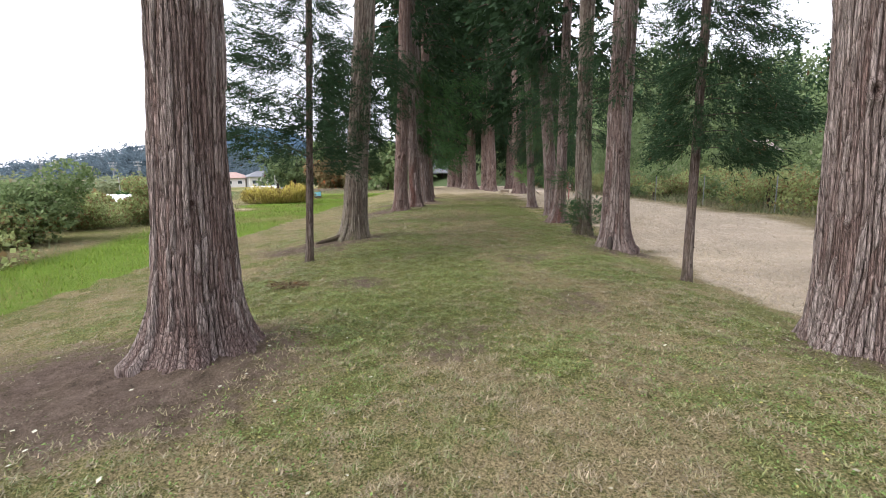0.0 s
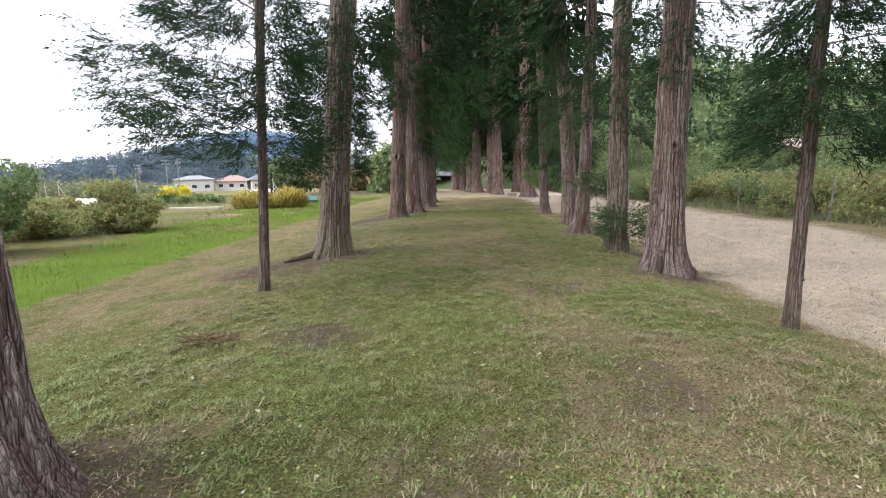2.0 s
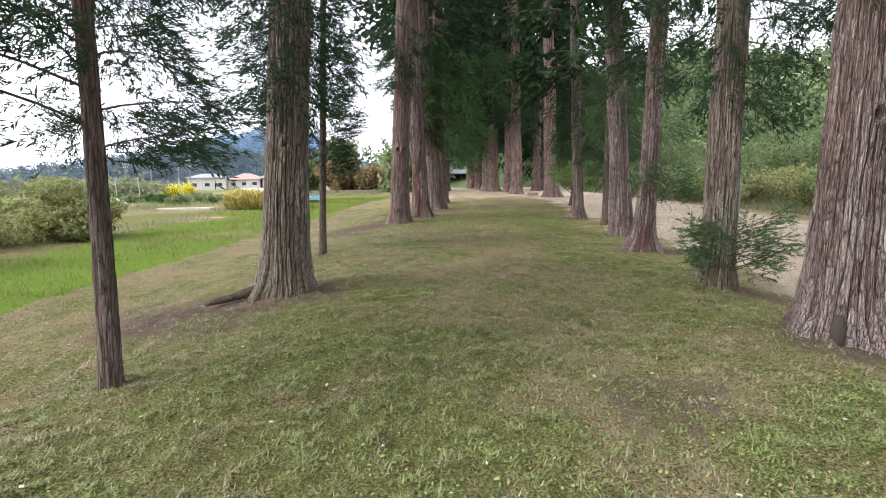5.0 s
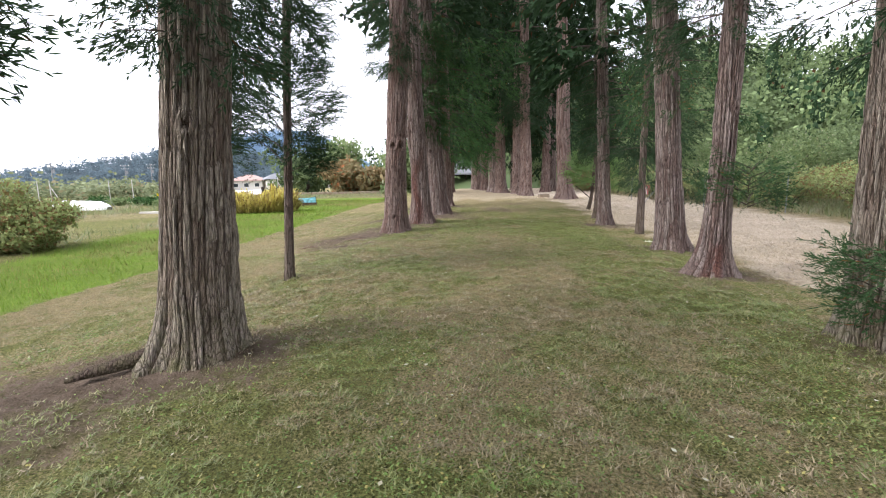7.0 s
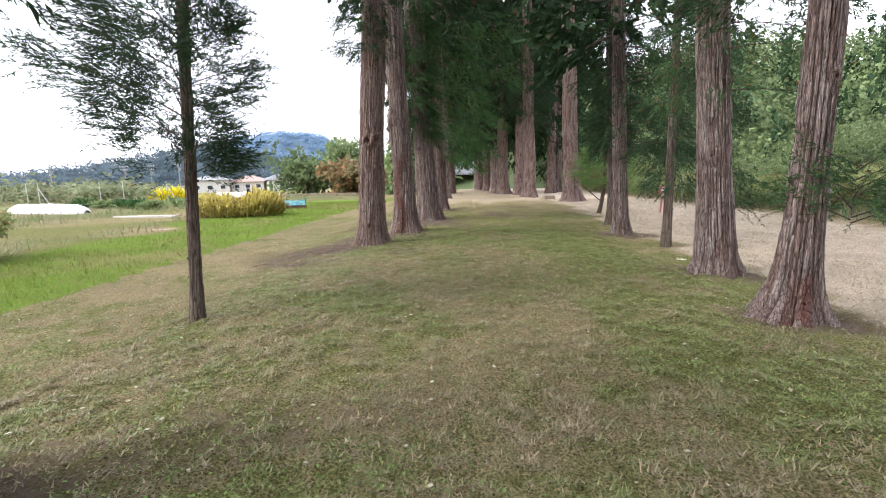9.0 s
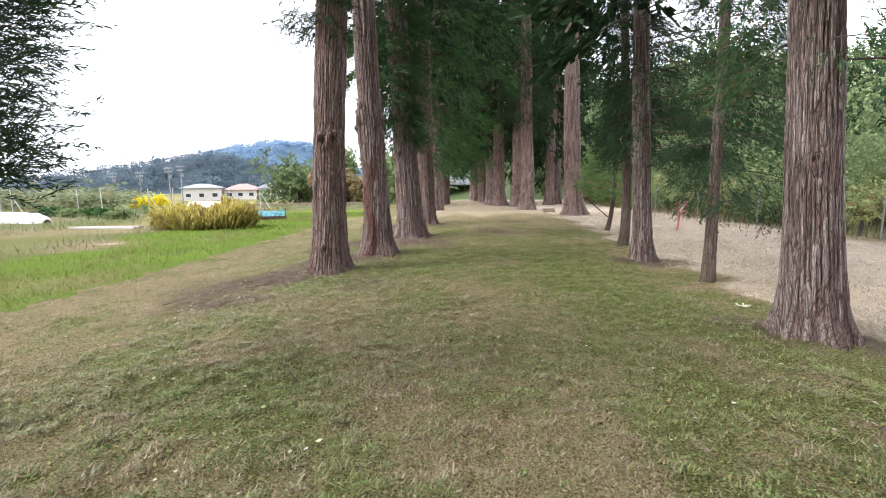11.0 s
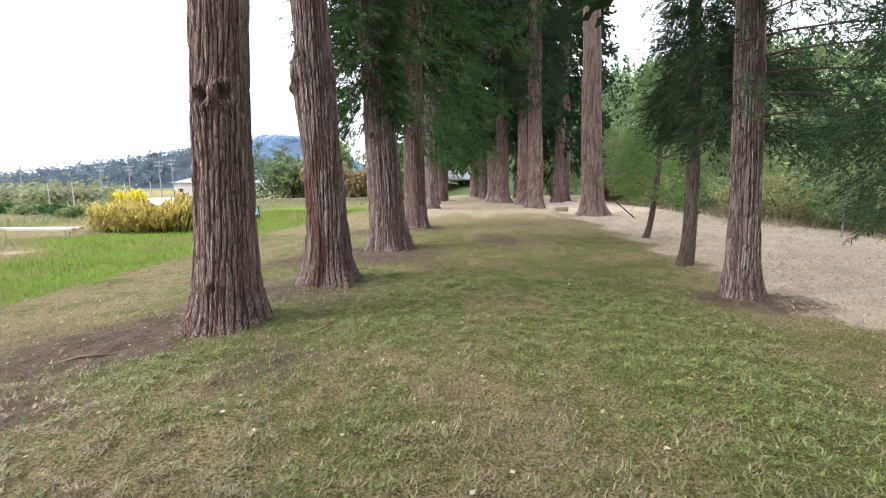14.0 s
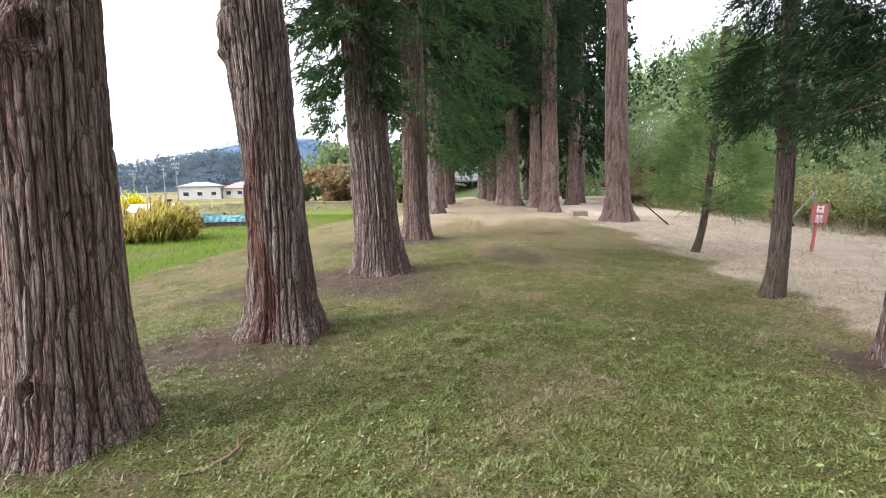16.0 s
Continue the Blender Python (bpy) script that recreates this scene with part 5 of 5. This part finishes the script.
def tarp_wall():
    x, y = -11.2, 37.4
    ob = thing("tarp_wall", (x, y, high(x, y)), "low rusty sheet wall with a blue tarp hung over it", "wall", "", 8)
    part("sheet", box(bmesh.new(), (2.4, 0.08, 0.26), (0, 0, 0.10), bevel=0.01), RUST, ob, "rusty metal sheet")
    S, T = np.meshgrid(np.linspace(0, 1, 40), np.linspace(0, 1, 14), indexing="ij")
    fold = 0.035 * np.sin(S * 55 + 3 * T) * T + 0.05 * (vnoise(S * 9, T * 4, 2) - 0.5)
    v = np.stack([(S - 0.5) * 2.3, -0.09 + fold, 0.56 - 0.34 * T + 0.05 * np.sin(S * 7) * (1 - T)], -1).reshape(-1, 3)
    i, j = np.meshgrid(np.arange(39), np.arange(13), indexing="ij")
    q = np.stack([i * 14 + j, i * 14 + j + 1, (i + 1) * 14 + j + 1, (i + 1) * 14 + j], -1).reshape(-1, 4)
    put_mesh("tarp", fast_mesh("tarp", v, q, BLUE_TARP, shade=True), ob, "creased blue tarp")
    for sx in (-1.12, 0, 1.12):
        part("post", rod(bmesh.new(), (sx, 0.05, -0.1), (sx, 0.05, 0.66), 0.03, 0.035, 6), DARK_WOOD, ob)


tarp_wall()


def hand_pump():
    x, y = -12.6, 36.4
    ob = thing("old_cart", (x, y, high(x, y)), "old drum on a rusty cart beside a dark post", "cart", "", 20)
    part("post", box(bmesh.new(), (0.16, 0.16, 1.35), (-0.45, 0.2, 0.65), bevel=0.02), DARK_WOOD, ob)
    d = rod(bmesh.new(), (0, 0, 0.35), (0, 0, 1.0), 0.28, 0.24, 16)
    part("drum", d, STEEL, ob, "dented pale drum")
    part("bed", box(bmesh.new(), (1.3, 0.7, 0.08), (0.15, 0, 0.30), bevel=0.015), RUST, ob)
    for sy in (-0.4, 0.4):
        a = np.linspace(0, 2 * np.pi, 17)
        v, q = tube(np.stack([0.55 + 0.24 * np.cos(a), np.full(17, sy), 0.24 + 0.24 * np.sin(a)], 1), np.full(17, 0.035), 6)
        put_mesh("wheel", fast_mesh("wheel", v, q, DARK_WOOD), ob)
    part("leg", rod(bmesh.new(), (-0.4, 0, -0.02), (-0.4, 0, 0.28), 0.03, 0.03, 6), RUST, ob)


hand_pump()
w = thing("stone_wall", (-22.5, 76, high(-22.5, 76)), "low grey-brown stone retaining wall across the field", "wall", "", 4)
wr = np.random.default_rng(4)
for k in range(20):
    part("stone", box(bmesh.new(), (0.95, 0.5, 0.45 + 0.1 * wr.uniform()), (-9.5 + k, 0.05 * wr.normal(), 0.12), (0, 0, wr.normal() * 2), 0.05), CUT_WOOD, w)

# ---- things by the dry field ----
def parasol(x, y):
    z = high(x, y)
    ob = thing("parasol", (x, y, z), "faded pale pink garden parasol, tilted, above the hedge", "parasol", "", 20)
    part("pole", rod(bmesh.new(), (0, 0, -0.2), (0.1, 0, 3.35), 0.025, 0.02, 8), STEEL, ob)
    S, T = np.meshgrid(np.linspace(0, 1, 9), np.linspace(0, 2 * np.pi, 48, endpoint=False), indexing="ij")
    sag = 1 - 0.07 * np.abs(np.sin(4 * T))
    R = 1.25 * S * (1 - 0.10 * (1 - np.abs(np.cos(4 * T))) * S)
    v = np.stack([0.1 + R * np.cos(T), R * np.sin(T), 3.4 - 0.72 * S ** 1.4 * sag - 0.22 * R * np.cos(T) + 0.16 * R * np.sin(T)], -1).reshape(-1, 3)
    i, j = np.meshgrid(np.arange(8), np.arange(48), indexing="ij")
    q = np.stack([i * 48 + j, i * 48 + (j + 1) % 48, (i + 1) * 48 + (j + 1) % 48, (i + 1) * 48 + j], -1).reshape(-1, 4)
    put_mesh("canopy", fast_mesh("canopy", v, q, PARASOL), ob, "pale pink cloth canopy")
    for k in range(8):
        a = k * math.pi / 4
        part("rib", rod(bmesh.new(), (0.1, 0, 3.36), (0.1 + 1.2 * math.cos(a), 1.2 * math.sin(a), 2.64 - 0.26 * math.cos(a) + 0.19 * math.sin(a)), 0.01, 0.008, 5), STEEL, ob)


parasol(20.2, 30.2)


def warning_sign(x, y):
    ob = thing("warning_sign", pose(x, y, high(x, y), 0, 4, 6), "leaning red board with white lettering on a red stake", "sign")
    part("stake", box(bmesh.new(), (0.05, 0.035, 0.92), (0, 0, 0.36), bevel=0.006), SIGN_RED, ob, "red wooden stake")
    board = part("board", box(bmesh.new(), (0.33, 0.025, 0.36), (0.0, -0.04, 0.74), bevel=0.004), SIGN_RED, ob)
    for body, z in (("禁", 0.58),):
        cu = bpy.data.curves.new("lettering", "FONT")
        cu.body, cu.size, cu.align_x, cu.extrude = body, 0.17, "CENTER", 0.002
        t = new("lettering", cu)
        t.data.materials.append(SIGN_WHITE)
        t.parent = board
        t.matrix_local = pose(0, -0.056, z, 90, 0, 0)
    for dx, dz, wx, wz in ((-0.055, 0.825, 0.03, 0.13), (0.0, 0.865, 0.13, 0.025), (0.0, 0.805, 0.11, 0.022), (0.05, 0.825, 0.03, 0.14), (0.0, 0.770, 0.14, 0.022)):
        part("lettering_bar", box(bmesh.new(), (wx, 0.004, wz), (dx, -0.056, dz)), SIGN_WHITE, board)


warning_sign(6.95, 26.3)

for k, (x, y, h, brace) in enumerate(((9.3, 26.3, 1.25, 0), (8.9, 29.2, 1.2, -1), (8.3, 31.6, 1.2, 0), (10.6, 23.5, 1.3, 0), (11.3, 20.4, 1.3, 0), (11.5, 16.2, 1.3, 0), (11.6, 12.0, 1.3, 0))):
    ob = thing("fence_post", (x, y, high(x, y)), "grey steel pipe fence post with a slanting brace" if brace else "grey steel pipe fence post among weeds", "post", "fence posts")
    part("post", rod(bmesh.new(), (0, 0, -0.2), (0, 0, h), 0.018, 0.018, 8), STEEL, ob)
    if brace:
        part("brace", rod(bmesh.new(), (0.95 * brace, -0.2, -0.02), (0, 0, h * 0.85), 0.016, 0.016, 8), STEEL, ob)
ob = thing("leaning_pole", (5.9, 31.8, high(5.9, 31.8)), "dark bamboo pole leaning in the weeds", "pole")
part("pole", rod(bmesh.new(), (0.55, 0, -0.05), (-0.35, 0.1, 0.75), 0.025, 0.02, 7), DARK_WOOD, ob)
ob = thing("stake", (11.0, 24.6, high(11.0, 24.6)), "short dark wooden stake in the dry grass", "stake")
part("stake", rod(bmesh.new(), (0, 0, -0.1), (0, 0, 0.42), 0.05, 0.04, 7), DARK_WOOD, ob)
ob = thing("stone_slab", (4.6, 36.2, high(4.6, 36.2)), "flat grey stone slab on the grass", "stone")
part("slab", box(bmesh.new(), (0.62, 0.4, 0.22), (0, 0, 0.08), (0, 0, 8), 0.03), CUT_WOOD, ob)
bb = bmesh.new()
bmesh.ops.create_icosphere(bb, subdivisions=3, radius=0.5)
for v in bb.verts:
    v.co *= 1 + 0.25 * noise.noise(v.co * 3.0)
    v.co.z = max(-0.25, v.co.z * 0.8) + 0.22
ob = thing("blue_bundle", (4.2, 45.2, high(4.2, 45.2)), "crumpled bright blue tarp bundle behind the trunks", "bundle")
part("tarp", bb, plain("bright_blue_tarp", (0.03, 0.22, 0.62), 0.5), ob)

# small things on the grass
def dead_clump(x, y):
    rng = np.random.default_rng(12)
    n = 420
    a = rng.uniform(0, 6.28, n)
    r = rng.uniform(0, 0.15, n) ** 0.9
    p = np.stack([1.4 * r * np.cos(a), 0.8 * r * np.sin(a), np.full(n, 0.0) + rng.uniform(0, 0.07, n)], 1)
    d = np.stack([np.cos(a) * 0.9, np.sin(a) * 0.6, rng.uniform(-0.1, 0.45, n)], 1) * rng.uniform(0.04, 0.12, n)[:, None]
    v, q = blades(p, p + d, np.full(n, 0.005), rng)
    ob = thing("dead_grass_clump", (x, y, high(x, y)), "dark clump of dead uprooted grass", "grass clump")
    put_mesh("clump", fast_mesh("clump", v, q, DEAD_GRASS, (("tint", rng.uniform(0, 0.5, len(v))),)), ob)


def pale_frond(x, y):
    rng = np.random.default_rng(15)
    n = 26
    a = rng.uniform(-0.7, 0.7, n) + np.where(rng.uniform(0, 1, n) > 0.6, 2.2, 0)
    p = rng.normal(size=(n, 3)) * np.array([0.03, 0.03, 0]) + np.array([0, 0, 0.03])
    d = np.stack([np.cos(a), np.sin(a), rng.uniform(0.0, 0.5, n)], 1) * rng.uniform(0.04, 0.09, n)[:, None]
    v, q = blades(p, p + d, np.full(n, 0.007), rng)
    ob = thing("dry_frond", (x, y, high(x, y)), "pale curled dry frond lying on the grass", "leaf")
    put_mesh("frond", fast_mesh("frond", v, q, LITTER, (("tint", np.full(len(v), 0.9)),)), ob)


pale_frond(3.72, 17.05)
dead_clump(-2.22, 6.25)
srng = np.random.default_rng(14)
for x, y, L, a, r in ((-0.82, 19.1, 0.42, 75, 0.014), (-3.65, 17.8, 0.35, 30, 0.012), (-1.1, 21.9, 0.30, 20, 0.01), (-2.75, 18.6, 0.55, 35, 0.016), (-0.55, 24.4, 0.3, 50, 0.01), (-1.15, 8.9, 0.22, 10, 0.007)):
    s = np.linspace(-0.5, 0.5, 7)
    p = np.stack([s * L, 0.06 * L * np.sin(s * 9 + x), 0.02 + 0.012 * np.cos(s * 7)], 1)
    pieces = [tube(p, r * (1 - 0.6 * (s + 0.5)), 6), tube(np.stack([p[3], p[3] + [0.12 * L, 0.12 * L, 0.02], p[3] + [0.22 * L, 0.2 * L, 0.02]]), [r * 0.5, r * 0.4, r * 0.15], 5)]
    v, q = join(pieces)
    ob = thing("fallen_stick", (x, y, high(x, y)), "small brown fallen branch on the grass", "stick", "fallen sticks", a)
    put_mesh("stick", fast_mesh("stick", v, q, DEAD_TWIG), ob)
